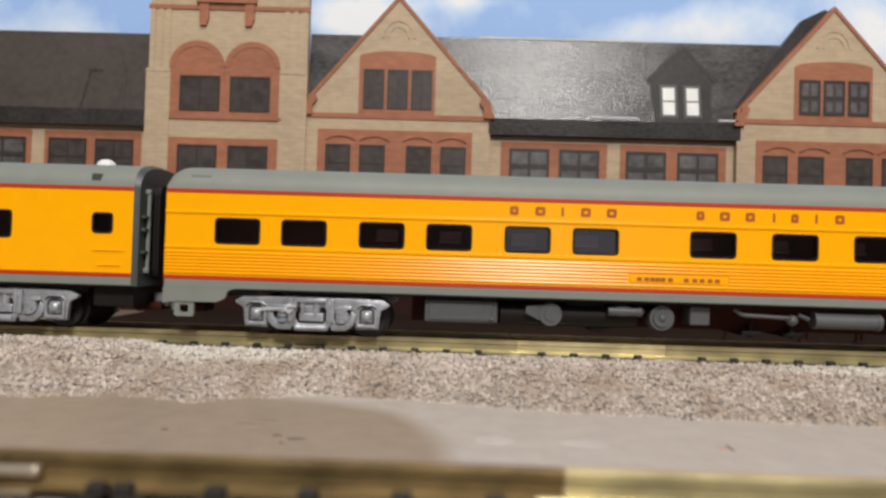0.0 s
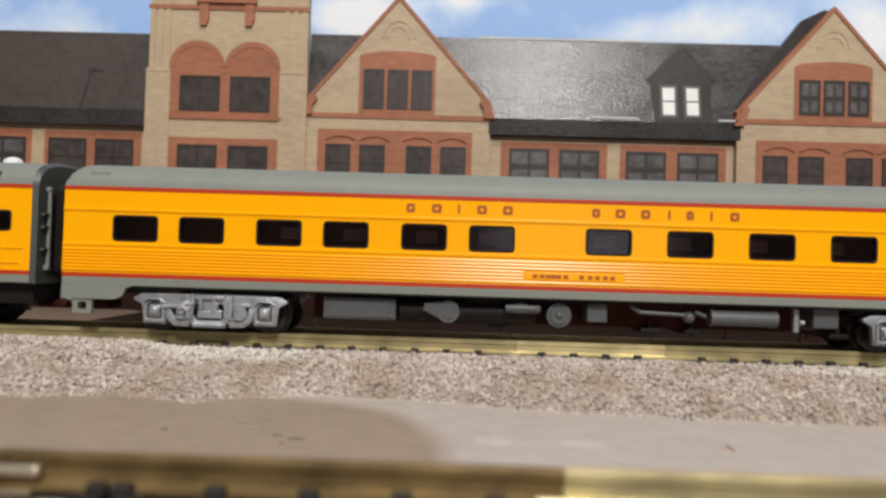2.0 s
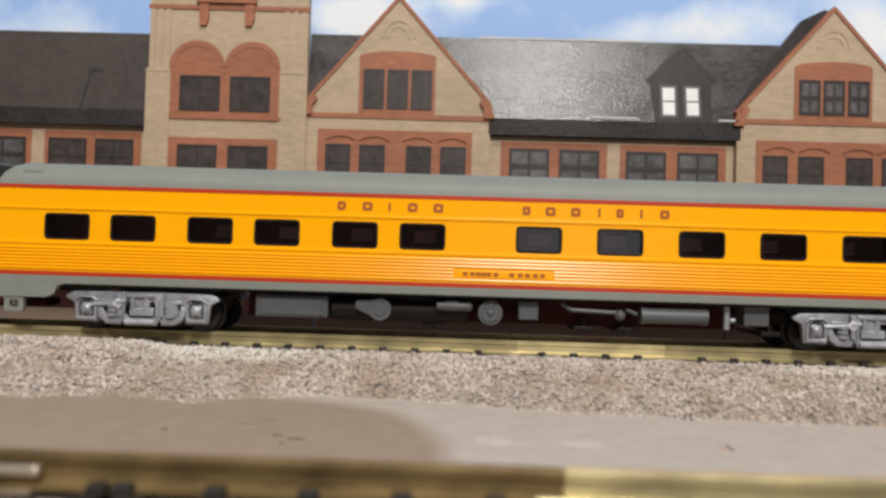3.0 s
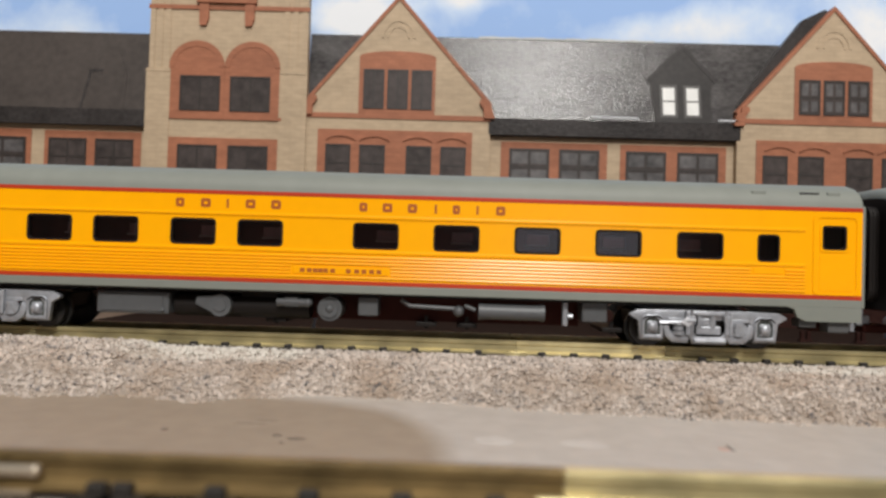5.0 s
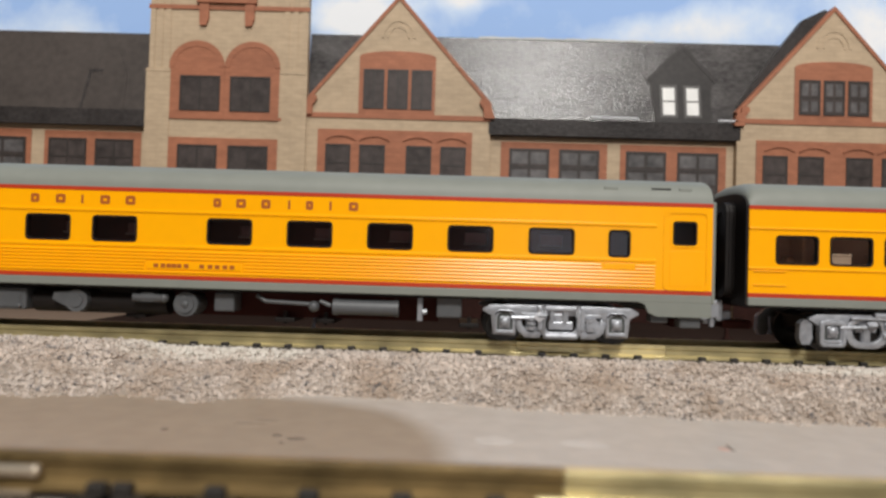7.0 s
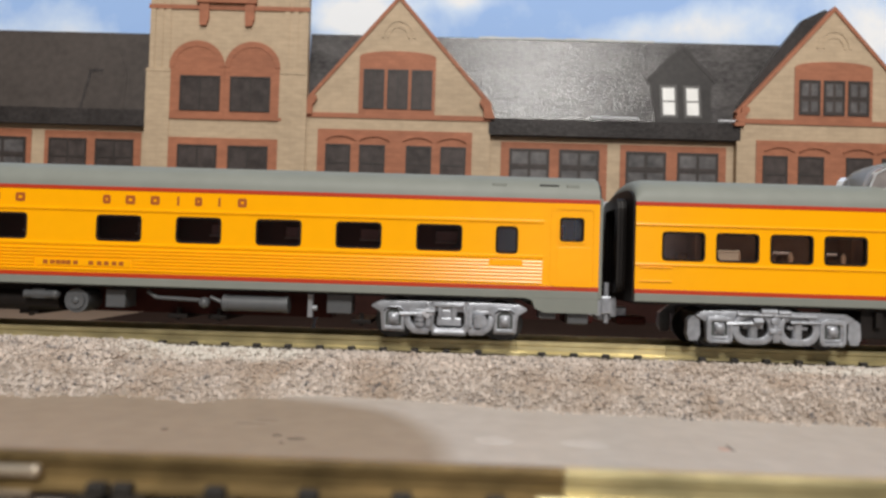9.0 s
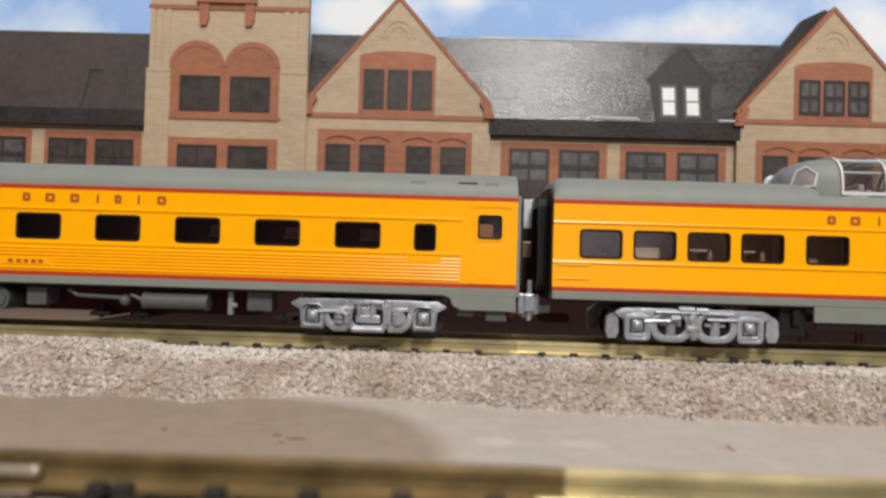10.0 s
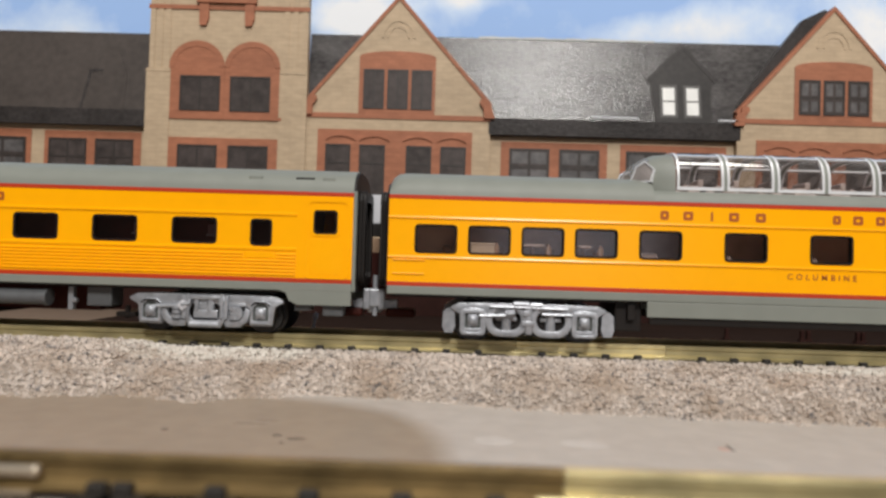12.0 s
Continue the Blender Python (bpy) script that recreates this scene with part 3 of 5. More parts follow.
def roof_plane(x0a, x1a, x0b, x1b, z0, z1, y0, y1, mat, name="roof"):
    """A sloping slate sheet from the eave (z0, y0) to the ridge (z1, y1)."""
    bm = B()
    front = [(x0a, y0, z0), (x1a, y0, z0), (x1b, y1, z1), (x0b, y1, z1)]
    f, k = [bm.verts.new(c) for c in front], [bm.verts.new((c[0], c[1] + 1.0, c[2] - 0.3)) for c in front]
    bm.faces.new(f)
    bm.faces.new(k[::-1])
    for i in range(4):
        bm.faces.new((f[i], f[(i + 1) % 4], k[(i + 1) % 4], k[i]))
    return part(name, bm, mat, station)


roof_plane(-185, -96, -185, -98.5, 51.6, 82.0, 93.8, 99.5, SLATE_BROWN)
roof_plane(-47, 87, -47, 101, 51.6, 83.2, 93.8, 99.5, SLATE)
for a, b, z0 in ((-185, -96.2, 51.3), (9.5, 86.0, 51.6)):
    slab("eave_course", rect(a, z0, b, z0 + 5.0), 92.9, 94.0, SLATE_DARK, label="darker slate course along the eave")
for a, b in ((40.5, 54.7), (78.9, 84.9)):
    bm = B()
    box(bm, a, b, 92.0, 92.8, 57.1, 57.7, 0.1)
    part("snow_rail", bm, PALE, station, "thin pale snow rail")
rng = random.Random(11)
up = [(6 + k * 2.2, 83.3 + rng.uniform(0.1, 0.55)) for k in range(26)]
slab("worn_edge", [(6, 82.95)] + [(61, 82.95)] + up[::-1], 99.2, 99.9, BOARD, label="pale worn card edge along the ridge")
def roof_patch(name, pts, mat, lift=0.2, label=""):
    """A card shape glued flat on the roof's slope."""
    bm = B()
    def on(x, z, d):
        return bm.verts.new((x, 93.8 + (z - 51.6) * 5.7 / 31.6 - d, z))
    f, k = [on(x, z, lift) for x, z in pts], [on(x, z, -0.5) for x, z in pts]
    bm.faces.new(f)
    bm.faces.new(k[::-1])
    for i in range(len(pts)):
        j = (i + 1) % len(pts)
        bm.faces.new((f[i], f[j], k[j], k[i]))
    return part(name, bm, mat, station, label)


# left wing's faint dormer
roof_patch("dormer", [(-117, 55.8), (-104, 55.8), (-104, 68), (-107, 75), (-112, 75.5), (-116.5, 67.5)], SLATE_BROWN, 0.12)
roof_patch("dormer_edge", [(-117.8, 56), (-117.2, 56), (-115.2, 68.5), (-111.8, 69.0), (-111.8, 69.7), (-116.0, 69.5)], SLATE_DARK, 0.2)
# middle dormer with its two bright windows
roof_patch("dormer", [(60.6, 57.0), (77.6, 57.0), (78.2, 71.2), (69.8, 81.5), (59.4, 70.4)], DORMER, 0.15)
roof_patch("dormer_roof", [(58.6, 69.2), (69.8, 81.0), (79.2, 70.2), (79.5, 71.7), (69.8, 82.6), (58.3, 71.0)], DORMER, 0.25)
for a in (63.1, 70.4):
    frame_ = roof_patch("window_surround", rect(a - 0.8, 58.6, a + 4.4, 69.0), SASH, 0.24)
    for z0, z1 in ((59.4, 63.5), (64.0, 68.1)):
        p = roof_patch("pane", rect(a, z0, a + 3.6, z1), WHITE, 0.32, "bright white window pane")
        p.parent = frame_


def gable(xc, xl, xr, apex, foot, zb):
    """A shaped gable with red copings, kneelers, a string course and a bowed window head."""
    y = GYF
    slab("gable_wall", [(xl, GZ), (xr, GZ), (xr, foot), (xc, apex), (xl, foot)], y, y + 2.5, BUFF)
    for s, xe in ((-1, xl), (1, xr)):
        dx, dz = xe - xc, foot - apex
        ln = math.hypot(dx, dz)
        nx, nz = -dz / ln * s * 1.0, dx / ln * s
        if nz < 0:
            nx, nz = -nx, -nz
        w = 0.75
        slab("coping", [(xc, apex - w * 1.1), (xe, foot - w * 0.4), (xe + nx * 0.6, foot + nz * 0.6 + 0.5), (xc, apex + 0.8)], y - 0.8, y + 3, BRICK, label="red stone coping")
        k = [(-1.2, -3.6), (2.0, -3.6), (2.2, -0.6), (3.4, 1.0), (3.2, 2.2), (1.2, 2.4), (0.9, 0.6), (-0.6, -0.6)]
        slab("kneeler", [(xe - s * p, foot + q) for p, q in k], y - 1.0, y + 2, BRICK)
    slab("string_course", rect(xl, zb - 0.9, xr, zb + 0.6), y - 0.7, y, BRICK)
    bm = B()
    for r in (5.2, 3.6):
        o, i_ = [], []
        for k in range(13):
            a = math.pi * k / 12
            o.append((xc + r * math.cos(a), 80.4 + r * 1.15 * math.sin(a)))
            i_.append((xc + (r - 0.8) * math.cos(a), 80.4 + (r - 0.8) * 1.15 * math.sin(a)))
        prism(bm, o + i_[::-1], y - 0.15, y)
    part("arch_moulding", bm, BUFF, station)
    slab("window_surround", arch_top(xc - 11.7, zb + 0.6, xc + 11.7, 74.5, 1.8), y - 0.6, y, BRICK)
    for k in (-1, 0, 1):
        c = xc + 0.2 + k * 7.35
        window(c - 3.1, zb + 2.2, c + 3.1, 70.5, y - 0.6, bars="h" if xc > 0 else "v", blind=xc > 0)


gable(-18.8, -46.6, 10.0, 93.0, 59.8, 56.3)
gable(113.6, 84.9, 142.3, 92.6, 59.6, 57.8)
# gable roof seen past the coping of the second gable
slab("gable_roof", [(99.0, 81.8), (84.9, 62.0), (88, 60), (113.6, 92.4), (112.0, 93.3), (105.2, 89.9)], 95.6, 98, SLATE_DARK, label="dark slate gable roof")
for x0, ws in ((-42.7, ((-40.1, -32.6), (-29.7, -22.0), (-15.4, -7.8), (-4.9, 2.7))), (90.7, ((92.8, 100.1), (103.4, 111.0), (117.8, 125.6), (128.5, 136.0)))):
    slab("window_surround", rect(x0, 20, x0 + 47.3, 51.9), GYF - 0.6, GYF, BRICK)
    for k in (0, 1):
        xc = x0 + 12.3 + k * 23.6
        for d in (-5.2, 5.2):
            arc = [(xc + d + 4.6 * u / 6, 48.5 + 1.3 * (1 - (u / 6) ** 2)) for u in range(-6, 7)]
            slab("window_head", arc + [(p, q + 0.55) for p, q in arc[::-1]], GYF - 0.78, GYF - 0.6, BRICK)
    for a, b in ws:
        window(a, 31, b, 47.2, GYF - 0.6, bars="h", blind=False)

# tower
slab("tower_wall", rect(-95.2, GZ, -46.4, 118), TY, TY + 3, BUFF)
for a, b in ((-95.4, -88.3), (-54.3, -46.2)):
    slab("pilaster", rect(a - 0.4, 11, b, 68.4), TY - 0.7, TY, BUFF)
    for k in range(3):
        c = a + (b - a) * (k + 0.5) / 3
        slab("pilaster_rib", rect(c - 0.75, 68.4, c + 0.75, 118), TY - 0.6, TY, BUFF)
    slab("pilaster_cap", rect(a - 0.4, 68.0, b, 69.0), TY - 1.0, TY, BUFF)
slab("string_course", rect(-95.6, 87.4, -46.0, 88.7), TY - 0.9, TY, BRICK)
bm = B()
box(bm, -80.8, -62.3, TY - 1.2, TY, 89.2, 91.6, 0.2)
part("balcony", bm, BRICK, station, "red stone balcony slab")
for a in (-79.7, -65.7):
    slab("bracket", [(a, 82.4), (a + 1.9, 82.4), (a + 2.7, 84.5), (a + 2.7, 89.3), (a - 0.2, 89.3), (a - 0.2, 84.5)], TY - 2.0, TY, BRICK)
for c in (-80.2, -63.15):
    bm = B()
    pts = [(c - 8.5, 54.4), (c + 8.5, 54.4)] + [(c + 8.5 * math.cos(math.pi * i / 16), 69.8 + 8.0 * math.sin(math.pi * i / 16)) for i in range(17)]
    prism(bm, pts, TY - 0.2, TY)
    part("window_surround", bm, BRICK, station)
    o = [(c + 8.55 * math.cos(math.pi * i / 16), 69.8 + 8.0 * math.sin(math.pi * i / 16)) for i in range(17)]
    n_ = [(c + 6.8 * math.cos(math.pi * i / 16), 69.8 + 6.2 * math.sin(math.pi * i / 16)) for i in range(17)]
    bm = B()
    prism(bm, o + n_[::-1], TY - 0.32, TY - 0.2)
    part("arch_moulding", bm, BRICK, station)
    window(c - 5.0 - (0.0 if c < -70 else 1.6), 56.3, c + 7.2 - (0.0 if c < -70 else 1.6), 66.9, TY - 0.5, bars="v")
slab("window_sill", rect(-88.3, 53.6, -53.8, 54.6), TY - 1.0, TY, BRICK)
slab("window_surround", rect(-88.5, 20, -54.5, 48.0), TY - 0.6, TY, BRICK)
for a, b in ((-85.3, -73.3), (-69.8, -57.7)):
    window(a, 30, b, 45.7, TY - 0.6, bars="v")


# ---- the train ----
SIDE, TOP, FLOOR = 9.5, 26.5, 7.0
PROFILE = [(9.5, 22.3), (9.42, 23.0), (9.1, 23.8), (8.4, 24.7), (7.2, 25.5), (5.4, 26.1), (3.0, 26.42), (0, 26.5)]
PROFILE = PROFILE + [(-y, z) for y, z in PROFILE[-2::-1]]


def roof_part(car, x0, x1, soft0, soft1):
    """The rounded roof, drawn along the car and lowered at its ends."""
    bm = B()
    e0, e1, e2, e3 = 0.6, 0.82, 0.95, 0.99
    k0, k1 = ((e0, e1, e2, e3) if q else (0.97, 1, 1, 1) for q in (soft0, soft1))
    off = (0, 0.35, 1.1, 2.0)
    st = [(x0 + d, k) for d, k in zip(off, k0)] + [(x0 + 3.0, 1), (x1 - 3.0, 1)] + [(x1 - d, k) for d, k in zip(off[::-1], k1[::-1])]
    rows = [[bm.verts.new((x, y, 21.9 + (z - 21.9) * (k if z > 22.3 else 1))) for y, z in PROFILE] for x, k in st]
    for a, b in zip(rows, rows[1:]):
        for i in range(len(PROFILE) - 1):
            bm.faces.new((a[i], a[i + 1], b[i + 1], b[i]))
    bm.faces.new(rows[0])
    bm.faces.new(rows[-1][::-1])
    return part("roof", bm, GREY, car, "rounded grey roof", smooth=True)


def soften(bm, r):
    """Round the edges of a casting."""
    bmesh.ops.recalc_face_normals(bm, faces=bm.faces)
    es = [e for e in bm.edges if len(e.link_faces) == 2 and e.calc_face_angle(0) > 0.6]
    bmesh.ops.bevel(bm, geom=es, offset=r, segments=2, affect="EDGES", profile=0.5, clamp_overlap=True)


def make_truck(car, x, style):
    """A four-wheel truck: silver side frames, journal boxes, springs, bolster, brake gear and wheel sets."""
    t = new("truck")
    t.parent, t.location.x = car, x * MM
    tagged(t, "silver four-wheel truck")

    def yy(s, p, q):
        return sorted((s * p, s * q))

    for s in (-1, 1):
        bm = B()
        prism(bm, [(-12.1, 5.0), (-10.7, 4.2), (-10.4, 1.3), (-6.9, 1.2), (-6.7, 3.9), (-6.0, 4.5), (6.0, 4.5), (6.7, 3.9), (6.9, 1.2), (10.4, 1.3), (10.7, 4.2),
                   (12.1, 5.0), (12.0, 5.3), (10.8, 5.9), (6.5, 6.0), (-6.5, 6.0), (-10.8, 5.9), (-12.0, 5.3)], *yy(s, 8.4, 7.4))
        soften(bm, 0.16)
        part("side_frame", bm, SILVER, t, smooth=True)
        # web behind the springs, blackened to give the frame's openings their shade
        bm = B()
        prism(bm, [(-6.6, 4.4), (-6.5, 2.6), (-5.6, 1.4), (-4.2, 1.0), (4.2, 1.0), (5.6, 1.4), (6.5, 2.6), (6.6, 4.4)], *yy(s, 7.75, 7.2))
        part("web_shade_plate", bm, BLACK, t)
        for a in (-8.6, 8.6):
            bm = B()
            o = [(a - 1.65, 1.5), (a + 1.65, 1.5), (a + 1.6, 4.6), (a + 0.9, 5.2), (a - 0.9, 5.2), (a - 1.6, 4.6)]
            n_ = [(a - 1.2, 2.1), (a + 1.2, 2.1), (a + 1.15, 4.2), (a + 0.6, 4.7), (a - 0.6, 4.7), (a - 1.15, 4.2)]
            ring(bm, o, n_, *yy(s, 8.75, 8.3))
            soften(bm, 0.12)
            part("pedestal", bm, SILVER, t, smooth=True)
            # dark plate that paints shade into the pedestal's opening
            bm = B()
            prism(bm, n_, *yy(s, 8.46, 8.35))
            part("recess_shade_plate", bm, DEEP, t)
            # black arc standing in for the shade over the journal box
            bm = B()
            prism(bm, [(a - 1.5, 4.3), (a - 0.9, 4.75), (a + 0.9, 4.75), (a + 1.5, 4.3), (a + 1.5, 4.55), (a + 0.9, 5.05), (a - 0.9, 5.05), (a - 1.5, 4.55)], *yy(s, 8.8, 8.5))
            part("pedestal_shade_arc", bm, BLACK, t)
            bm = B()
            box(bm, a - 0.85, a + 0.85, *yy(s, 8.75, 8.2), 2.3, 4.2, 0.25)
            ball(bm, (a, s * 8.75, 3.3), 0.85, 1, 0.6, 1)
            rod(bm, (a - 1.1, s * 8.65, 1.75), (a + 1.1, s * 8.65, 1.75), 0.2, 6)
            part("journal_box", bm, SILVER, t, smooth=True)
        if style == 3:
            # round-bottomed equalizer loops either side of a slim post, with gear inside
            for a in (-3.4, 3.4):
                bm = B()
                ring(bm, rounded(a - 3.3, 0.9, a + 3.3, 5.6, 2.3, 6), rounded(a - 2.2, 1.9, a + 2.2, 5.1, 1.5, 6), *yy(s, 8.8, 8.0))
                soften(bm, 0.15)
                part("equalizer_loop", bm, SILVER, t, smooth=True)
                bm = B()
                rod(bm, (a, s * 8.1, 1.9), (a, s * 8.1, 4.6), 0.75, 10)
                box(bm, a - 1.6, a + 1.6, *yy(s, 8.4, 7.7), 3.3, 3.9, 0.15)
                box(bm, a - 0.5, a + 0.5, *yy(s, 8.55, 7.7), 2.2, 2.9, 0.15)
                part("brake_cylinder", bm, SILVER, t, smooth=True)
            bm = B()
            box(bm, -0.55, 0.55, *yy(s, 9.0, 7.8), 1.3, 5.6, 0.2)
            box(bm, -1.1, 0.9, *yy(s, 9.1, 8.4), 2.6, 3.4, 0.15)
            box(bm, -0.9, 0.2, *yy(s, 9.15, 8.4), 4.1, 5.0, 0.15)
            part("bolster_post", bm, SILVER, t, smooth=True)
            for a in (-8.6, 8.6):
                bm = B()
                ring(bm, rounded(a - 2.0, 1.0, a + 2.0, 5.0, 0.7), rounded(a - 1.45, 1.5, a + 1.45, 4.3, 0.5), *yy(s, 8.95, 8.2))
                soften(bm, 0.14)
                part("journal_housing", bm, SILVER, t, smooth=True)
            bm = B()
            rod(bm, (2.0, s * 9.0, 4.5), (6.6, s * 9.0, 4.5), 0.22, 8)
            rod(bm, (-6.0, s * 8.9, 5.5), (6.0, s * 8.9, 5.4), 0.25, 8)
            part("pull_rod", bm, SILVER, t, "bright steel pull rod", smooth=True)
        else:
            # spring pockets beside the bolster: deep cradles with a coil in each
            for a in (-1, 1):
                bm = B()
                prism(bm, [(a * x, z) for x, z in ((7.0, 3.4), (6.6, 1.9), (5.4, 1.0), (3.2, 0.95), (2.6, 2.2), (3.6, 2.6), (4.4, 2.1), (5.3, 2.2), (5.9, 3.0), (6.2, 4.2))], *yy(s, 8.65, 7.6))
                soften(bm, 0.18)
                part("spring_cradle", bm, SILVER, t, smooth=True)
                bm = B()
                for k in range(3):
                    rod(bm, (a * 4.5, s * 8.2, 2.2 + k * 0.72), (a * 4.5, s * 8.2, 2.75 + k * 0.72), 1.0 - 0.1 * (k % 2), 12)
                box(bm, min(a * 3.2, a * 6.2), max(a * 3.2, a * 6.2), *yy(s, 8.5, 7.6), 4.2, 4.8, 0.15)
                part("coil_spring", bm, SILVER, t, smooth=True)
            # swing hanger: a bowl of heavy bars with the bolster end inside
            bm = B()
            o = [(-3.5, 2.9), (-2.5, 0.85), (2.5, 0.85), (3.5, 2.9), (3.0, 5.9), (-3.0, 5.9)]
            n_ = [(-2.6, 3.0), (-1.9, 2.0), (1.9, 2.0), (2.6, 3.0), (2.3, 5.2), (-2.3, 5.2)]
            ring(bm, o, n_, *yy(s, 8.95, 8.2))
            soften(bm, 0.2)
            part("swing_hanger", bm, SILVER, t, smooth=True)
            bm = B()
            box(bm, -1.9, 1.9, *yy(s, 8.7, 7.6), 2.3, 3.6, 0.2)
            box(bm, -1.2, 1.2, *yy(s, 8.5, 7.6), 3.6, 4.8, 0.2)
            box(bm, -1.7, -1.1, *yy(s, 8.8, 7.6), 3.4, 5.6, 0.1)
            rod(bm, (0.6, s * 8.3, 3.4), (0.6, s * 8.3, 5.8), 0.5, 8)
            part("bolster", bm, SILVER, t)
            for a in (-2.6, 2.6):
                bm = B()
                rod(bm, (a, s * 9.0, 2.4), (a, s * 9.0, 6.1), 0.25, 8)
                box(bm, a - 0.4, a + 0.4, *yy(s, 9.2, 8.7), 4.3, 5.2, 0.1)
                part("hanger_link", bm, SILVER, t)
        if style != 3:
            bm = B()
            rod(bm, (-2.3, s * 9.0, 1.35), (2.3, s * 9.0, 1.35), 0.42, 10)
            part("hanger_lip", bm, SILVER, t, smooth=True)
            for a in (-3.3, 3.3):
                bm = B()
                box(bm, a - 0.28, a + 0.28, *yy(s, 9.1, 8.3), 2.2, 5.9, 0.12)
                part("frame_rib", bm, SILVER, t)
            bm = B()
            rod(bm, (-s * 4.9, s * 8.4, 3.2), (-s * 4.9, s * 8.95, 3.2), 1.0, 14)
            rod(bm, (-s * 4.9, s * 8.9, 3.2), (-s * 4.9, s * 9.1, 3.2), 0.45, 10)
            part("shock_absorber", bm, SILVER, t, smooth=True)
            bm = B()
            prism(bm, [(s * 3.4 + p, 4.2 + q) for p, q in ((-0.9, 0), (0, -0.9), (0.9, 0), (0, 0.9))], *yy(s, 9.35, 8.9))
            soften(bm, 0.15)
            part("slack_adjuster", bm, PALE, t, smooth=True)
        bm = B()
        rod(bm, (2.6 * s, s * 8.9, 4.2), (7.6 * s, s * 8.75, 4.0), 0.3, 8)
        rod(bm, (2.2 * s, s * 9.0, 4.5), (3.6 * s, s * 9.0, 4.4), 0.6, 4)
        part("brake_rod", bm, SILVER, t)
        if style == 3:
            for a in (-12.3, 12.3):
                bm = B()
                prism(bm, [(a - 1.0, 2.2), (a - 0.6, 1.2), (a + 0.6, 1.2), (a + 1.0, 2.2), (a + 0.9, 4.4), (a + 0.3, 5.0), (a - 0.3, 5.0), (a - 0.9, 4.4)], *yy(s, 8.0, 6.6))
                part("brake_shoe_guard", bm, SILVER, t)
            bm = B()
            rod(bm, (-2.4, s * 8.6, 5.9), (0.0, s * 8.6, 5.9), 0.6, 12)
            rod(bm, (0.2, s * 8.9, 5.9), (2.0, s * 8.9, 5.9), 0.4, 8)
            part("damper", bm, SILVER, t, "bright damper cylinder", smooth=True)
    bm = B()
    box(bm, -10.5, 10.5, -7.1, 7.1, 3.0, 5.4, 0.3)
    part("truck_frame", bm, BLACK, t)
    for a in (-8.6, 8.6):
        bm = B()
        rod(bm, (0, -5.6, 0), (0, 5.6, 0), 0.6, 10)
        for s in (-1, 1):
            rod(bm, (0, s * 4.25, 0), (0, s * 5.7, 0), 2.75, 28)
            rod(bm, (0, s * 3.85, 0), (0, s * 4.3, 0), 3.2, 28)
            for k in range(6):
                c, q = math.cos(k * math.tau / 6), math.sin(k * math.tau / 6)
                rod(bm, (1.6 * c, s * 5.6, 1.6 * q), (1.6 * c, s * 5.85, 1.6 * q), 0.35, 6)
        o = part("wheel", bm, STEEL, t, smooth=True)
        o.location = (a * MM, 0, 2.75 * MM)
        WHEELS.append(o)
    return t


WHEELS = []


def diaphragm(car, x, s):
    """The dark bellows and end frame past a car's end. s: the way it faces."""
    bm = B()
    for k in range(3):
        o, i_ = rounded(-5.2, 8.0, 5.2, 23.2, 1.6), rounded(-3.6, 9.0, 3.6, 21.6, 1.0)
        v = B()
        ring(v, o, i_, 0, 0.45)
        bmesh.ops.rotate(v, verts=v.verts, matrix=Matrix.Rotation(radians(90), 3, "Z"))
        bmesh.ops.translate(v, verts=v.verts, vec=(x + s * (0.25 + 0.55 * k), 0, 0))
        me = bpy.data.meshes.new("tmp")
        v.to_mesh(me)
        v.free()
        bm.from_mesh(me)
        bpy.data.meshes.remove(me)
    part("diaphragm", bm, BLACK, car, "black accordion diaphragm")
    bm = B()
    box(bm, min(x, x + s * 0.25), max(x, x + s * 0.25), -3.5, 3.5, 8.5, 21.5)
    part("end_door", bm, GASKET, car)
    bm = B()
    box(bm, min(x - s, x + s * 2.7), max(x - s, x + s * 2.7), -1.0, 1.0, 4.0, 5.6, 0.2)
    box(bm, min(x + s * 1.6, x + s * 3.2), max(x + s * 1.6, x + s * 3.2), -1.7, 1.7, 3.4, 6.2, 0.3)
    box(bm, min(x + s * 1.0, x + s * 2.1), max(x + s * 1.0, x + s * 2.1), -2.6, -1.5, 4.0, 7.4, 0.25)
    if s > 0:
        rod(bm, (x + 2.9, -2.0, 3.0), (x + 2.9, -2.0, 9.6), 0.42, 10)
        box(bm, x + 1.9, x + 3.9, -2.7, -1.3, 4.4, 7.4, 0.3)
    part("coupler", bm, SILVER, car, "grey knuckle coupler with hose")
    bm = B()
    box(bm, min(x - s * 4.0, x + s * 0.8), max(x - s * 4.0, x + s * 0.8), -2.2, 2.2, 2.8, 4.2, 0.4)
    part("draft_gear_box", bm, MAROON, car, "dark red coupler pocket")


def text_mesh(body, size, name):
    cu = bpy.data.curves.new(name, "FONT")
    cu.body, cu.size, cu.extrude, cu.align_x, cu.align_y = body, size * MM, 0.02 * MM, "CENTER", "CENTER"
    cu.space_character, cu.offset = 1.75, 0.02 * MM
    tmp = new(name, cu)
    me = bpy.data.meshes.new_from_object(tmp.evaluated_get(bpy.context.evaluated_depsgraph_get()))
    bpy.data.objects.remove(tmp)
    return me


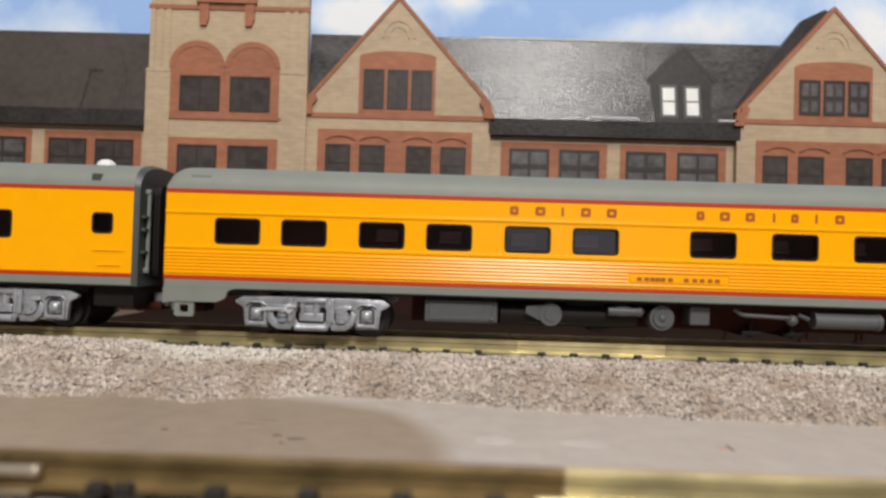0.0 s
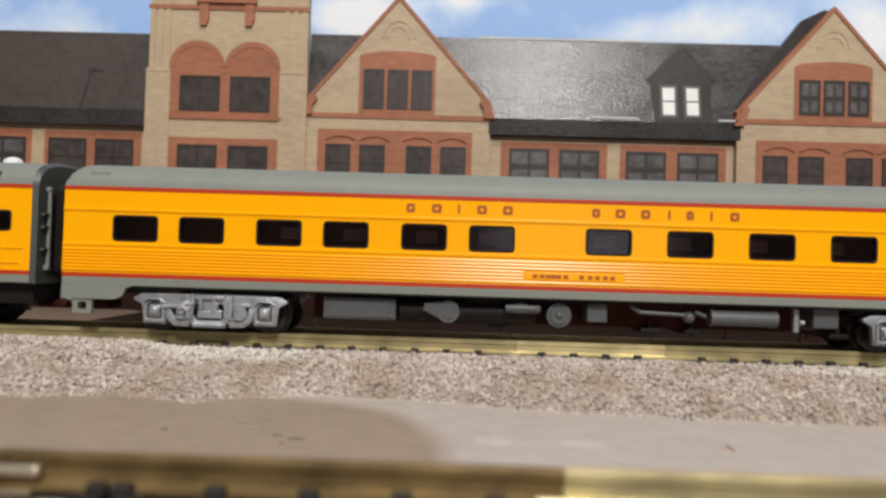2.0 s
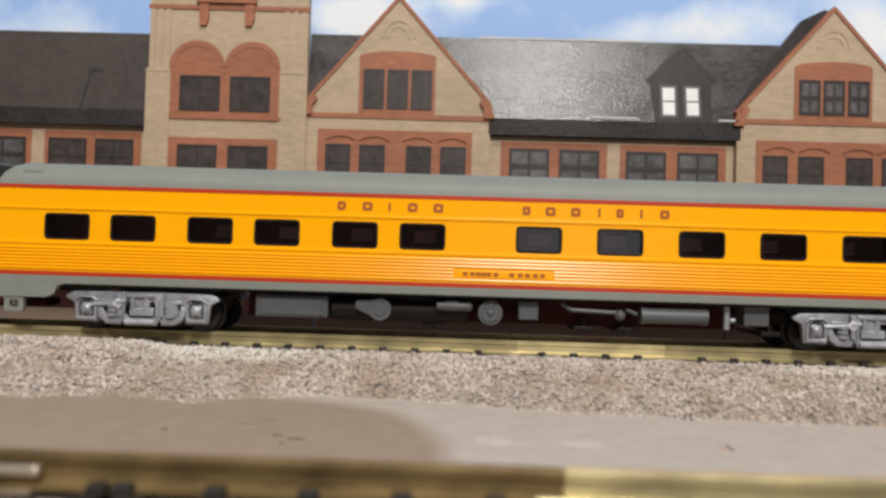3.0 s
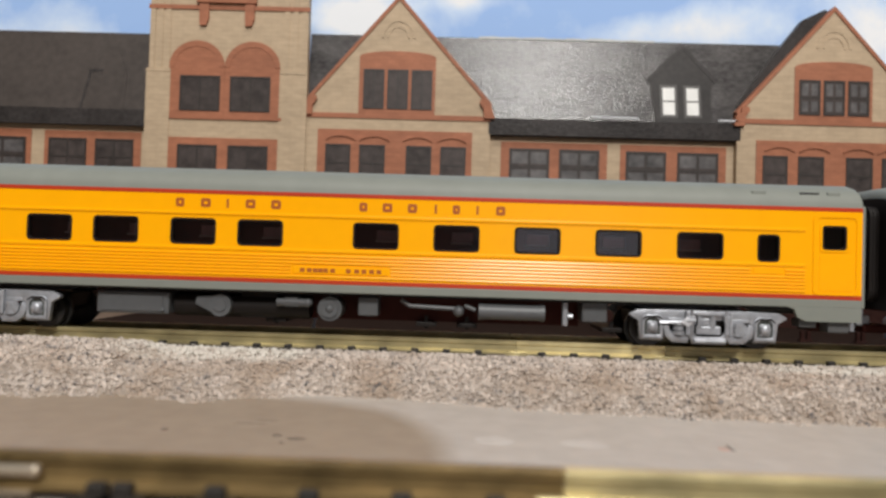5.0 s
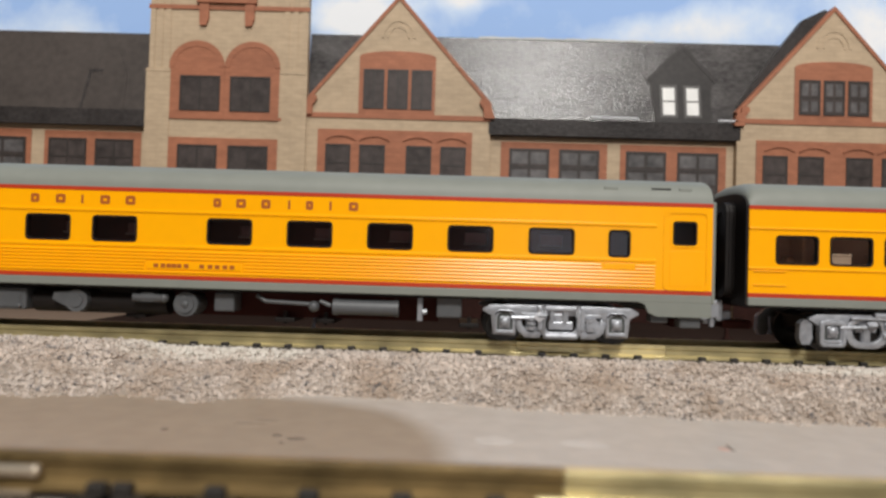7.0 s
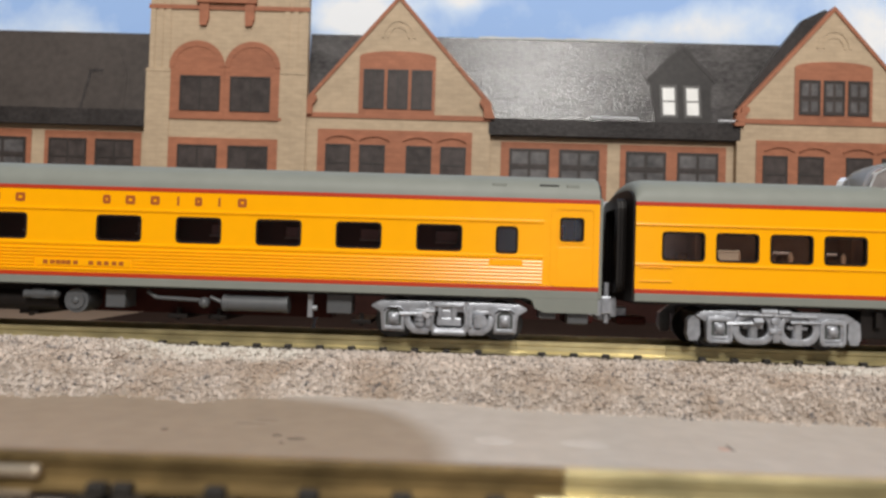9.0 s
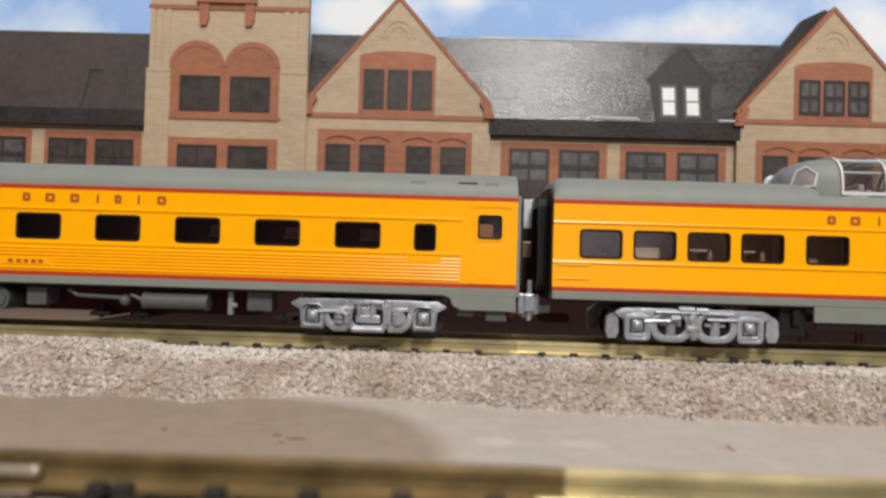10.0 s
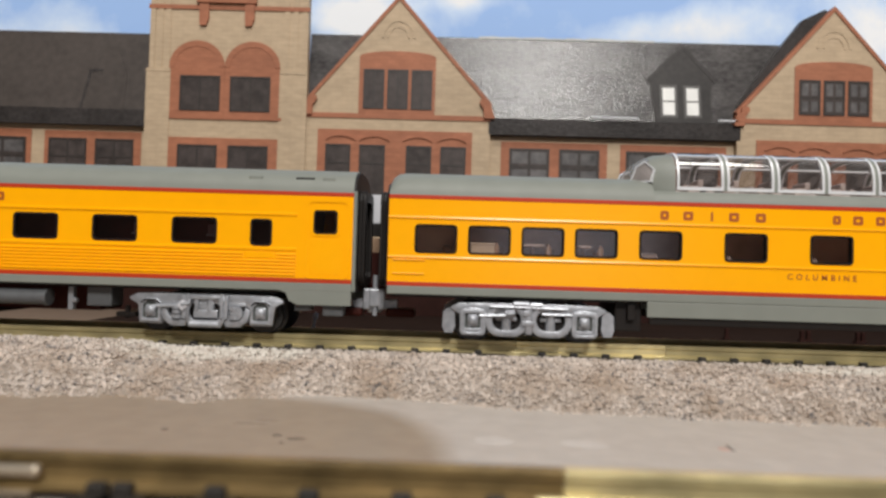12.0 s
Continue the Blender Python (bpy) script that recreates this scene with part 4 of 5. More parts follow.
def car_window(car, x0, z0, x1, z1, r=0.6, glazing=None):
    """Gasket and glass on both sides of the car."""
    for s in (-1, 1):
        bm = B()
        y0, y1 = sorted((s * (SIDE - 0.75), s * (SIDE + 0.06)))
        ring(bm, rounded(x0 - 0.12, z0 - 0.12, x1 + 0.12, z1 + 0.12, r + 0.12), rounded(x0 + 0.2, z0 + 0.2, x1 - 0.2, z1 - 0.2, r - 0.1), y0, y1)
        w = part("window_frame", bm, GASKET, car)
        bm = B()
        y0, y1 = sorted((s * (SIDE - 0.45), s * (SIDE - 0.35)))
        box(bm, x0 + 0.2, x1 - 0.2, y0, y1, z0 + 0.2, z1 - 0.2)
        g = part("pane", bm, glazing or GLASS, w)
        g.visible_shadow = False


def car_shell(name, label, xa, xb, windows, soft=(True, True), open_roof=None, glazing=None):
    """Body common to all cars, in the car's own space with its middle at the origin."""
    xc = (xa + xb) / 2
    car = thing(name, label, "train car", "cars of the train", at=(xc, 0, 0))
    a, b = xa - xc, xb - xc
    holes = [(w[0] - xc, w[1], w[2] - xc, w[3]) for w in windows]
    for s in (-1, 1):
        y0, y1 = sorted((s * SIDE, s * (SIDE - 0.8)))
        bm = B()
        panel(bm, a, b, 8.3, 21.8, y0, y1, holes)
        part("side_panel", bm, YELLOW, car, "bright yellow side")
        for z0, z1, nm in ((21.7, 22.32, "upper_stripe"), (8.32, 8.95, "lower_stripe")):
            bm = B()
            y0, y1 = sorted((s * (SIDE - 0.3), s * (SIDE + 0.05)))
            box(bm, a, b, y0, y1, z0, z1, 0.03)
            part(nm, bm, RED, car, "thin red stripe")
        bm = B()
        y0, y1 = sorted((s * (SIDE - 0.9), s * (SIDE + 0.02)))
        box(bm, a, b, y0, y1, FLOOR, 8.32, 0.15)
        part("side_sill", bm, GREY, car)
    prof = [(SIDE, FLOOR), (SIDE, 22.3)] + PROFILE[1:-1] + [(-SIDE, 22.3), (-SIDE, FLOOR)]
    for s, x, q in ((-1, a, soft[0]), (1, b, soft[1])):
        bm = B()
        top = 0.55 if q else 0.93
        rows = [[bm.verts.new((xx, y * k, min(z, 22.3) * 1.0 + max(0, z - 22.3) * top)) for y, z in prof] for xx, k in ((x - s * 0.5, 0.99), (x + s * 0.3, 0.965))]
        for i in range(len(prof) - 1):
            bm.faces.new((rows[0][i], rows[0][i + 1], rows[1][i + 1], rows[1][i]))
        bm.faces.new(rows[0])
        bm.faces.new(rows[1][::-1])
        part("end_wall", bm, BLACK, car, "black car end")
    if open_roof:
        roof_part(car, a, open_roof[0] - xc, soft[0], False)
        roof_part(car, open_roof[1] - xc, b, False, soft[1])
    else:
        roof_part(car, a, b, *soft)
    bm = B()
    box(bm, a + 0.5, b - 0.5, -8.4, 8.4, 6.6, 7.6)
    part("underframe", bm, BLACK, car)
    for w in holes:
        car_window(car, *w, glazing=glazing)
    return car, xc, a, b


def ridge(car, x0, x1, z, h, name, sides=(-1, 1)):
    """A half-round moulding along the side."""
    for s in sides:
        bm = B()
        sec = [(0, -h), (0.14, -h * 0.8), (0.2, 0), (0.14, h * 0.8), (0, h)]
        p, q = [bm.verts.new((x0, s * (SIDE - 0.02 + d), z + e)) for d, e in sec], [bm.verts.new((x1, s * (SIDE - 0.02 + d), z + e)) for d, e in sec]
        for i in range(4):
            bm.faces.new((p[i], p[i + 1], q[i + 1], q[i]))
        bm.faces.new(p)
        bm.faces.new(q[::-1])
        part(name, bm, YELLOW, car, smooth=True)


def skirt(car, x0, x1, slope):
    """The deeper grey apron at a car's end. slope: which end rises to the sill."""
    for s in (-1, 1):
        y0, y1 = sorted((s * (SIDE - 0.7), s * (SIDE + 0.01)))
        bm = B()
        w = 2.2
        pts = [(x0, 4.9), (x1 - w, 4.9), (x1 - w * 0.4, 5.5), (x1 - 0.4, 6.7), (x1 + 0.8, 7.1), (x0, 7.1)]
        if slope < 0:
            pts = [(x0 + x1 - x, z) for x, z in pts]
        prism(bm, pts, y0, y1)
        part("end_skirt", bm, GREY, car)


def mark(car, x, z, w, h, mat=None, name="lettering_bar"):
    """A plain block in the lettering's place: an open frame, or a bar where it is narrow."""
    bm = B()
    if w < 0.8:
        box(bm, x - w / 2, x + w / 2, -SIDE - 0.05, -SIDE + 0.1, z - h / 2, z + h / 2)
    else:
        t = 0.45
        ring(bm, rounded(x - w / 2, z - h / 2, x + w / 2, z + h / 2, 0.3), rounded(x - w / 2 + t, z - h / 2 + t, x + w / 2 - t, z + h / 2 - t, 0.12), -SIDE - 0.05, -SIDE + 0.1)
    part(name, bm, mat or LETTER, car)


# second car: fluted sleeper
Z0, Z1 = 14.0, 17.85
wins = [(x, Z0, x + 6.85, Z1) for x in (-36.84, -26.55, -14.55, -4.2, 7.85, 18.25, 36.12, 48.52, 60.93, 73.3, 85.71)]
wins += [(97.91, 13.86, 101.1, 17.85), (107.65, 15.9, 111.2, 19.45)]
coach, CX, a, b = car_shell("passenger_car", "yellow fluted streamlined passenger car with grey roof and red stripes", -44.6, 113.65, wins, (True, False))
ridge(coach, a, 105.0 - CX, 18.75, 0.28, "belt_moulding")
ridge(coach, a, 105.0 - CX, 13.35, 0.3, "belt_moulding")
for k in range(7):
    z = 12.55 - k * 0.52
    if 9.8 < z < 11.1:
        spans = [(a, 26.6 - CX), (42.0 - CX, 105.0 - CX)]
    elif z > 11.6:
        spans = [(a, 96.8 - CX), (102.0 - CX, 105.0 - CX)]
    else:
        spans = [(a, 105.0 - CX)]
    for p, q in spans:
        ridge(coach, p, q, z, 0.22, "flute")
bm = B()
box(bm, 27.0 - CX, 41.6 - CX, -SIDE - 0.16, -SIDE + 0.1, 9.85, 10.98, 0.04)
plate = part("name_board", bm, YELLOW, coach, "raised yellow name board")
bm = B()
box(bm, 97.2 - CX, 101.6 - CX, -SIDE - 0.1, -SIDE + 0.1, 11.9, 12.9, 0.05)
part("access_panel", bm, YELLOW, coach)
for x in (28.4, 29.5, 30.4, 31.2, 32.0, 33.1, 35.5, 36.8, 37.9, 39.1, 40.2):
    bm = B()
    box(bm, x - CX - 0.36, x - CX + 0.36, -SIDE - 0.2, -SIDE - 0.1, 10.12, 10.72)
    part("lettering_bar", bm, LETTER, plate)
for x, w in ((9.1, 1.3), (13.1, 1.5), (16.5, 0.35), (20.05, 1.5), (24.0, 1.5), (37.5, 1.2), (41.2, 1.5), (45.05, 1.4), (48.65, 0.35), (51.8, 1.1), (55.05, 0.35), (58.6, 1.4)):
    mark(coach, x - CX, 20.35, w, 1.35)
# grey corner posts at the vestibule end
for s in (-1, 1):
    y0, y1 = sorted((s * 9.45, s * 8.3))
    bm = B()
    box(bm, b - 0.05, b + 0.55, y0, y1, 7.0, 22.6, 0.2)
    part("corner_post", bm, GREY, coach)
# vestibule door
bm = B()
ring(bm, rounded(106.2 - CX, 8.95, 113.3 - CX, 21.35, 0.9), rounded(106.8 - CX, 9.3, 112.7 - CX, 20.75, 0.7), -SIDE - 0.12, -SIDE + 0.1)
part("door_frame", bm, YELLOW, coach)
bm = B()
ring(bm, rounded(107.2 - CX, 15.5, 111.65 - CX, 19.9, 0.6), rounded(107.55 - CX, 15.8, 111.3 - CX, 19.55, 0.5), -SIDE - 0.1, -SIDE + 0.1)
box(bm, 107.2 - CX, 112.2 - CX, -SIDE - 0.06, -SIDE + 0.1, 9.6, 15.0, 0.03)
part("door_leaf", bm, YELLOW, coach)
skirt(coach, a, -34.2 - CX, 1)
skirt(coach, 103.2 - CX, b, -1)
for x in (-21.75, 91.0):
    make_truck(coach, x - CX, 1)


def equipment(car, off):
    """Boxes, tanks, generator and pipes hung from the underframe."""
    y = -7.6
    bm = B()
    box(bm, -6.5 - off, 72 - off, -3.5, 3.5, 2.6, 6.8)
    part("centre_tank", bm, MAROON, car, "dark maroon centre casting")
    bm = B()
    box(bm, -4.3 - off, 7.1 - off, y, 2, 2.8, 6.3, 0.3)
    box(bm, -3.6 - off, 6.2 - off, y - 0.15, y + 0.2, 3.2, 5.8, 0.1)
    ball(bm, (6.2 - off, y - 0.1, 3.4), 0.35)
    part("battery_box", bm, GEAR, car, "grey battery box")
    bm = B()
    rod(bm, (7.6 - off, -5.0, 4.4), (29.0 - off, -5.0, 4.4), 1.9, 16)
    box(bm, 18 - off, 24 - off, -6.2, 2, 2.6, 6.6, 0.3)
    part("air_tank", bm, BLACK, car, smooth=True)
    bm = B()
    rod(bm, (15.3 - off, y - 0.4, 4.5), (15.3 - off, y + 3, 4.5), 1.75, 20)
    rod(bm, (15.3 - off, y - 0.6, 4.5), (15.3 - off, y - 0.3, 4.5), 1.0, 16)
    prism(bm, [(11.4 - off, 4.6), (15.0 - off, 2.9), (15.6 - off, 6.1), (11.6 - off, 5.7)], y - 0.2, y + 2)
    part("generator", bm, GEAR, car, "grey rounded generator", smooth=True)
    bm = B()
    rod(bm, (24.2 - off, y, 5.3), (29 - off, y, 5.3), 0.7, 12)
    box(bm, 25.4 - off, 27.6 - off, y - 0.5, y + 1.5, 4.6, 6.2, 0.2)
    ball(bm, (29 - off, y, 5.3), 0.8)
    part("valve", bm, GEAR, car, smooth=True)
    bm = B()
    rod(bm, (32.5 - off, y - 0.3, 4.45), (32.5 - off, y + 4, 4.45), 1.9, 22)
    rod(bm, (32.5 - off, y - 0.6, 4.45), (32.5 - off, y - 0.2, 4.45), 1.35, 22)
    ball(bm, (32.5 - off, y - 0.6, 4.45), 0.6, 1, 0.5, 1)
    part("fan_housing", bm, GEAR, car, smooth=True)
    bm = B()
    box(bm, 36.9 - off, 40.0 - off, y, y + 4, 3.5, 6.4, 0.2)
    part("control_box", bm, GEAR, car)
    bm = B()
    for p, q in (((43.6, 6.2), (45.0, 5.3)), ((45.0, 5.3), (53.0, 5.0)), ((53.5, 5.6), (55.2, 4.9))):
        rod(bm, (p[0] - off, y, p[1]), (q[0] - off, y, q[1]), 0.32, 8)
    ball(bm, (52.6 - off, y, 4.7), 0.9)
    part("pipe", bm, GEAR, car, smooth=True)
    bm = B()
    rod(bm, (55.8 - off, y, 4.8), (65.8 - off, y, 4.8), 1.25, 18)
    rod(bm, (55.7 - off, y, 4.8), (56.4 - off, y, 4.8), 1.35, 18)
    rod(bm, (65.2 - off, y, 4.8), (65.9 - off, y, 4.8), 1.35, 18)
    part("water_tank", bm, GEAR, car, smooth=True)
    bm = B()
    box(bm, 68.8 - off, 69.6 - off, y, y + 1, 2.9, 6.5, 0.1)
    rod(bm, (69.6 - off, y, 4.4), (70.3 - off, y, 4.4), 0.4, 8)
    part("bracket", bm, SILVER, car)
    bm = B()
    box(bm, 71.8 - off, 75.7 - off, y, y + 4, 3.6, 6.8, 0.2)
    part("control_box", bm, GEAR, car)
    for x in (23.5, 47.5, 54.0, 77.0):
        bm = B()
        box(bm, x - 0.3 - off, x + 0.3 - off, -5, -4.4, 1.6, 3.6)
        box(bm, x - 1.6 - off, x + 1.6 - off, -5.4, 4, 1.9, 2.6, 0.1)
        part("brake_rigging", bm, BLACK, car)


equipment(coach, CX)
bm = B()
box(bm, a + 1, b - 8, -1.2, -0.5, 7.7, 22)
box(bm, a + 1, b - 1, -8.6, 8.6, 7.6, 12.6)
box(bm, b - 8.3, b - 7.9, -8.5, 8.5, 7.7, 22)
part("interior", bm, INSIDE, coach, "dark interior partition and floor")
for x in (-11.0, -0.6, 11.4, 21.8, 40.6, 53.0, 65.4, 77.8, 90.2):
    bm = B()
    box(bm, x - 1.8 - CX, x + 1.8 - CX, -1.7, -1.2, 15.6, 17.2, 0.1)
    berth = part("berth_panel", bm, BERTH, coach, "greyish rose panel over a berth")
    bm = B()
    box(bm, x - 1.9 - CX, x + 1.7 - CX, -2.3, -1.2, 15.25, 15.55, 0.08)
    part("berth_rail", bm, WHITE, berth, "pale rail along the berth")
diaphragm(coach, a, -1)
diaphragm(coach, b, 1)
bm = B()
box(bm, 104.4 - CX, 107.4 - CX, -8.75, -8.2, 24.25, 24.6, 0.1)
part("roof_vent", bm, BLACK, coach)
for x, w in ((-39.6, 3.0), (98.2, 2.2), (109.6, 2.0)):
    bm = B()
    box(bm, x - w / 2 - CX, x + w / 2 - CX, -8.86, -7.6, 23.9, 24.7, 0.12)
    part("roof_hatch", bm, GREY, coach)
# stirrup step at the front corner
bm = B()
ring(bm, rounded(-42.9 - CX, 2.6, -39.9 - CX, 5.3, 0.4), rounded(-42.1 - CX, 3.2, -40.7 - CX, 4.4, 0.3), -9.3, -8.6)
box(bm, -42.3 - CX, -40.5 - CX, -9.35, -8.9, 5.2, 6.2)
part("step", bm, GREY, coach)

for x0, x1, z0, z1 in ((104.8, 107.4, 3.9, 5.2), (109.2, 112.4, 3.2, 5.4)):
    bm = B()
    box(bm, x0 - CX, x1 - CX, -8.6, -6.0, z0, z1, 0.2)
    part("step", bm, GEAR, coach)
# first car: smooth baggage car
lead, LX, a, b = car_shell("passenger_car", "smooth yellow baggage car with small square windows", -208.2, -49.7,
                           [(-56.0, 15.1, -52.9, 18.15), (-75.5, 14.05, -68.7, 18.2), (-95.0, 14.05, -88.2, 18.2)], (True, False))
ridge(lead, -56.0 - LX, b - 1.2, 12.4, 0.1, "rivet_strip")
ridge(lead, -55.0 - LX, b - 1.8, 10.1, 0.1, "rivet_strip")
bm = B()
prof = [(SIDE, FLOOR), (SIDE, 22.3)] + PROFILE[1:-1] + [(-SIDE, 22.3), (-SIDE, FLOOR)]
p, q = [bm.verts.new((b, y * 1.005, z * 1.002)) for y, z in prof], [bm.verts.new((b + 0.9, y * 0.985, z * 0.985)) for y, z in prof]
for i in range(len(prof) - 1):
    bm.faces.new((p[i], p[i + 1], q[i + 1], q[i]))
bm.faces.new(p)
bm.faces.new(q[::-1])
part("end_cap", bm, DEEP, lead, "dark grey rounded end cap", smooth=True)
bm = B()
rod(bm, (b + 1.3, -7.0, 9.0), (b + 1.3, -7.0, 21.8), 0.3, 8)
box(bm, b + 0.6, b + 1.6, -7.4, -6.6, 21.4, 22.2, 0.15)
box(bm, b + 0.6, b + 1.6, -7.4, -6.6, 9.0, 9.8, 0.15)
part("grab_iron", bm, GREY, lead, "light grey vertical grab iron", smooth=True)
for z in (12.0, 15.5, 17.5):
    bm = B()
    box(bm, b + 0.75, b + 1.5, -8.6, -7.2, z, z + 0.5, 0.1)
    part("hinge", bm, DEEP, lead)
make_truck(lead, -70.5 - LX, 2)
make_truck(lead, -187.0 - LX, 2)
bm = B()
box(bm, -56.5 - LX, -55.0 - LX, -9.35, -8.4, 22.9, 24.3, 0.1)
part("roof_hatch", bm, DEEP, lead)
bm = B()
ball(bm, (-59.1 - LX, 0, 26.6), 1.6, 1, 1, 0.75)
part("roof_vent", bm, WHITE, lead, "white roof fan")
bm = B()
box(bm, -56.5 - LX, b - 0.5, -7.5, 5, 3.6, 7, 0.2)
part("battery_box", bm, BLACK, lead)
bm = B()
box(bm, a + 1, b - 1, -8.6, 8.6, 7.6, 12.6)
box(bm, a + 1, b - 1, 0, 0.6, 12.6, 22)
part("interior", bm, INSIDE, lead)
diaphragm(lead, b + 0.9, 1)

# third car: dome car
ws = [(x, 13.5, x + 6.35, 17.75) for x in (123.3, 131.5, 139.7, 147.85, 157.65, 170.6, 183.55, 196.5, 209.5, 222.4)]
dome, DX, a, b = car_shell("dome_car", "yellow dome car with glazed observation roof and grey skirt", 119.15, 277.5, ws, (True, True), (159.8, 238.0), DUSTY)
ridge(dome, a, b, 18.85, 0.22, "belt_moulding")
ridge(dome, a, b, 12.75, 0.22, "belt_moulding")
ridge(dome, a + 0.8, a + 5.6, 12.3, 0.14, "grab_rail")
ridge(dome, a + 0.8, a + 5.6, 10.2, 0.14, "grab_rail")
for x, w in ((161.3, 1.3), (164.9, 1.5), (168.5, 0.35), (171.85, 1.5), (175.9, 1.5), (187.4, 1.2), (190.6, 1.5), (194.0, 1.4), (197.5, 0.35), (200.6, 1.1), (203.8, 0.35), (207.4, 1.4)):
    mark(dome, x - DX, 20.25, w, 1.35)
me = text_mesh("COLUMBINE", 1.22, "car_name")
me.materials.append(LETTER)
o = new("car_name", me)
o.parent, o.location, o.rotation_euler = dome, ((185.3 - DX) * MM, -(SIDE + 0.05) * MM, 11.4 * MM), (radians(90), 0, 0)
tagged(o, "dark red car name lettering")
for s in (-1, 1):
    y0, y1 = sorted((s * (SIDE - 0.5), s * (SIDE + 0.01)))
    bm = B()
    box(bm, 159.0 - DX, 237.5 - DX, y0, y1, 4.6, 7.0, 0.1)
    part("side_skirt", bm, GREY, dome)
    bm = B()
    y0, y1 = sorted((s * (SIDE - 0.9), s * (SIDE - 0.4)))
    box(bm, 159.5 - DX, 237 - DX, y0, y1, 3.5, 4.7, 0.1)
    part("skirt_rail", bm, BLACK, dome)
make_truck(dome, 141.1 - DX, 3)
make_truck(dome, 255.5 - DX, 3)
bm = B()
box(bm, 154.5 - DX, 158.6 - DX, -7.8, 4, 2.2, 6.8, 0.2)
box(bm, 156.3 - DX, 157.4 - DX, -8.6, -7.6, 4.0, 6.4, 0.1)
part("equipment_box", bm, BLACK, dome)
bm = B()
box(bm, a + 1, b - 1, -8.6, 8.6, 7.6, 12.2)
box(bm, a + 1, b - 1, 0.6, 1.2, 12.2, 21.8)
for x in (130.6, 155.6, 168.2, 181.0):
    box(bm, x - DX - 0.2, x - DX + 0.2, -3.4, 0.5, 12.2, 21.8)
part("interior", bm, CABIN, dome, "dark interior with partitions")
for i, w in enumerate(ws):
    x = (w[0] + w[2]) / 2 - DX
    if i in (1, 2, 3):
        x0, x1 = ((x - 2.9, x + 1.0), (x - 2.8, x + 0.4), (x - 2.4, x - 0.4))[i - 1]
        bm = B()
        box(bm, x0, x1, -8.0, -3.6, 14.9, 15.3, 0.12)
        if i == 1:
            box(bm, x0 + 0.1, x1 - 0.1, -7.9, -3.7, 13.6, 15.0, 0.12)
        rod(bm, ((x0 + x1) / 2, -6, 12.2), ((x0 + x1) / 2, -6, 15.0), 0.4, 8)
        t = part("table", bm, CLOTH if i == 1 else SEAT, dome, "white-clothed table" if i == 1 else "small bare table")
        bm = B()
        rod(bm, (x + 1.3, -6.4, 12.2), (x + 1.3, -6.4, 14.4), 0.55, 10, 0.4)
        rod(bm, (x + 1.3, -6.4, 14.3), (x + 1.3, -6.4, 15.5), 0.5, 10, 0.2)
        part("table_lamp", bm, TAN, t)
    bm = B()
    if i < 4:
        box(bm, x + 0.9, x + 2.6, -4.2, -2.0, 12.2, 14.9, 0.5)
    else:
        box(bm, x - 2.6, x + (0.2, 0.9, -0.3)[i % 3], -5.5, -2.6, 12.2, 14.6, 0.5)
        box(bm, x - 2.6, x - 1.4, -5.5, -2.6, 14.2, 15.6, 0.4)
    part("lounge_seat", bm, TAN if i < 4 else SEAT, dome)


# glazed dome: hoops, ribs and panes over a raised grey base
def dome_pt(u, x0, w0=7.9, zb=24.2, h=6.6):
    """u from 0 at the near side to 1 at the far side."""
    ang = math.pi * u
    return (x0, -w0 * math.copysign(abs(math.cos(ang)) ** 0.55, math.cos(ang)), zb + h * math.sin(ang) ** 0.62)


bm = B()
pts = [(0, 22.35, 9.48), (0, 23.0, 9.35), (0, 23.7, 8.95), (0, 24.1, 8.2)]
rows = []
for x, k in ((155.5, 0.4), (158.0, 0.6), (160.2, 1.0), (236.0, 1.0), (241, 0.4)):
    rr = []
    for s in (-1, 1):
        lst = [(x - DX, s * y, 22.3 + (z - 22.3) * k) for _, z, y in pts]
        rr += lst if s < 0 else lst[::-1]
    rows.append([bm.verts.new(v) for v in rr])
for r0, r1 in zip(rows, rows[1:]):
    for i in range(7):
        bm.faces.new((r0[i], r0[i + 1], r1[i + 1], r1[i]))
part("dome_base", bm, GREY, dome, "raised grey dome base", smooth=True)
# clear rounded nose, then a grey hood with a side light, before the first hoop
secs = ((157.0, 1.0, 1.2), (157.4, 3.9, 4.2), (158.6, 5.2, 5.7), (159.8, 6.0, 7.0), (161.1, 6.42, 7.7), (163.4, 6.65, 7.98))
for nm, lo, hi, mt in (("nose_glazing", 0, 4, CLOUDY), ("dome_hood", 3, 6, GREY)):
    bm = B()
    rows = [[bm.verts.new(dome_pt(i / 20, x - DX, w, 24.0, h)) for i in range(21)] for x, h, w in secs[lo:hi]]
    for r0, r1 in zip(rows, rows[1:]):
        for i in range(20):
            bm.faces.new((r0[i], r0[i + 1], r1[i + 1], r1[i]))
    if lo == 0:
        bm.faces.new(rows[0])
    o = part(nm, bm, mt, dome, smooth=True)
    o.visible_shadow = lo > 0
SIDELIGHT = material("smoky_side_light", (0.27, 0.24, 0.23), 0.15, 0, 0.3, 300)
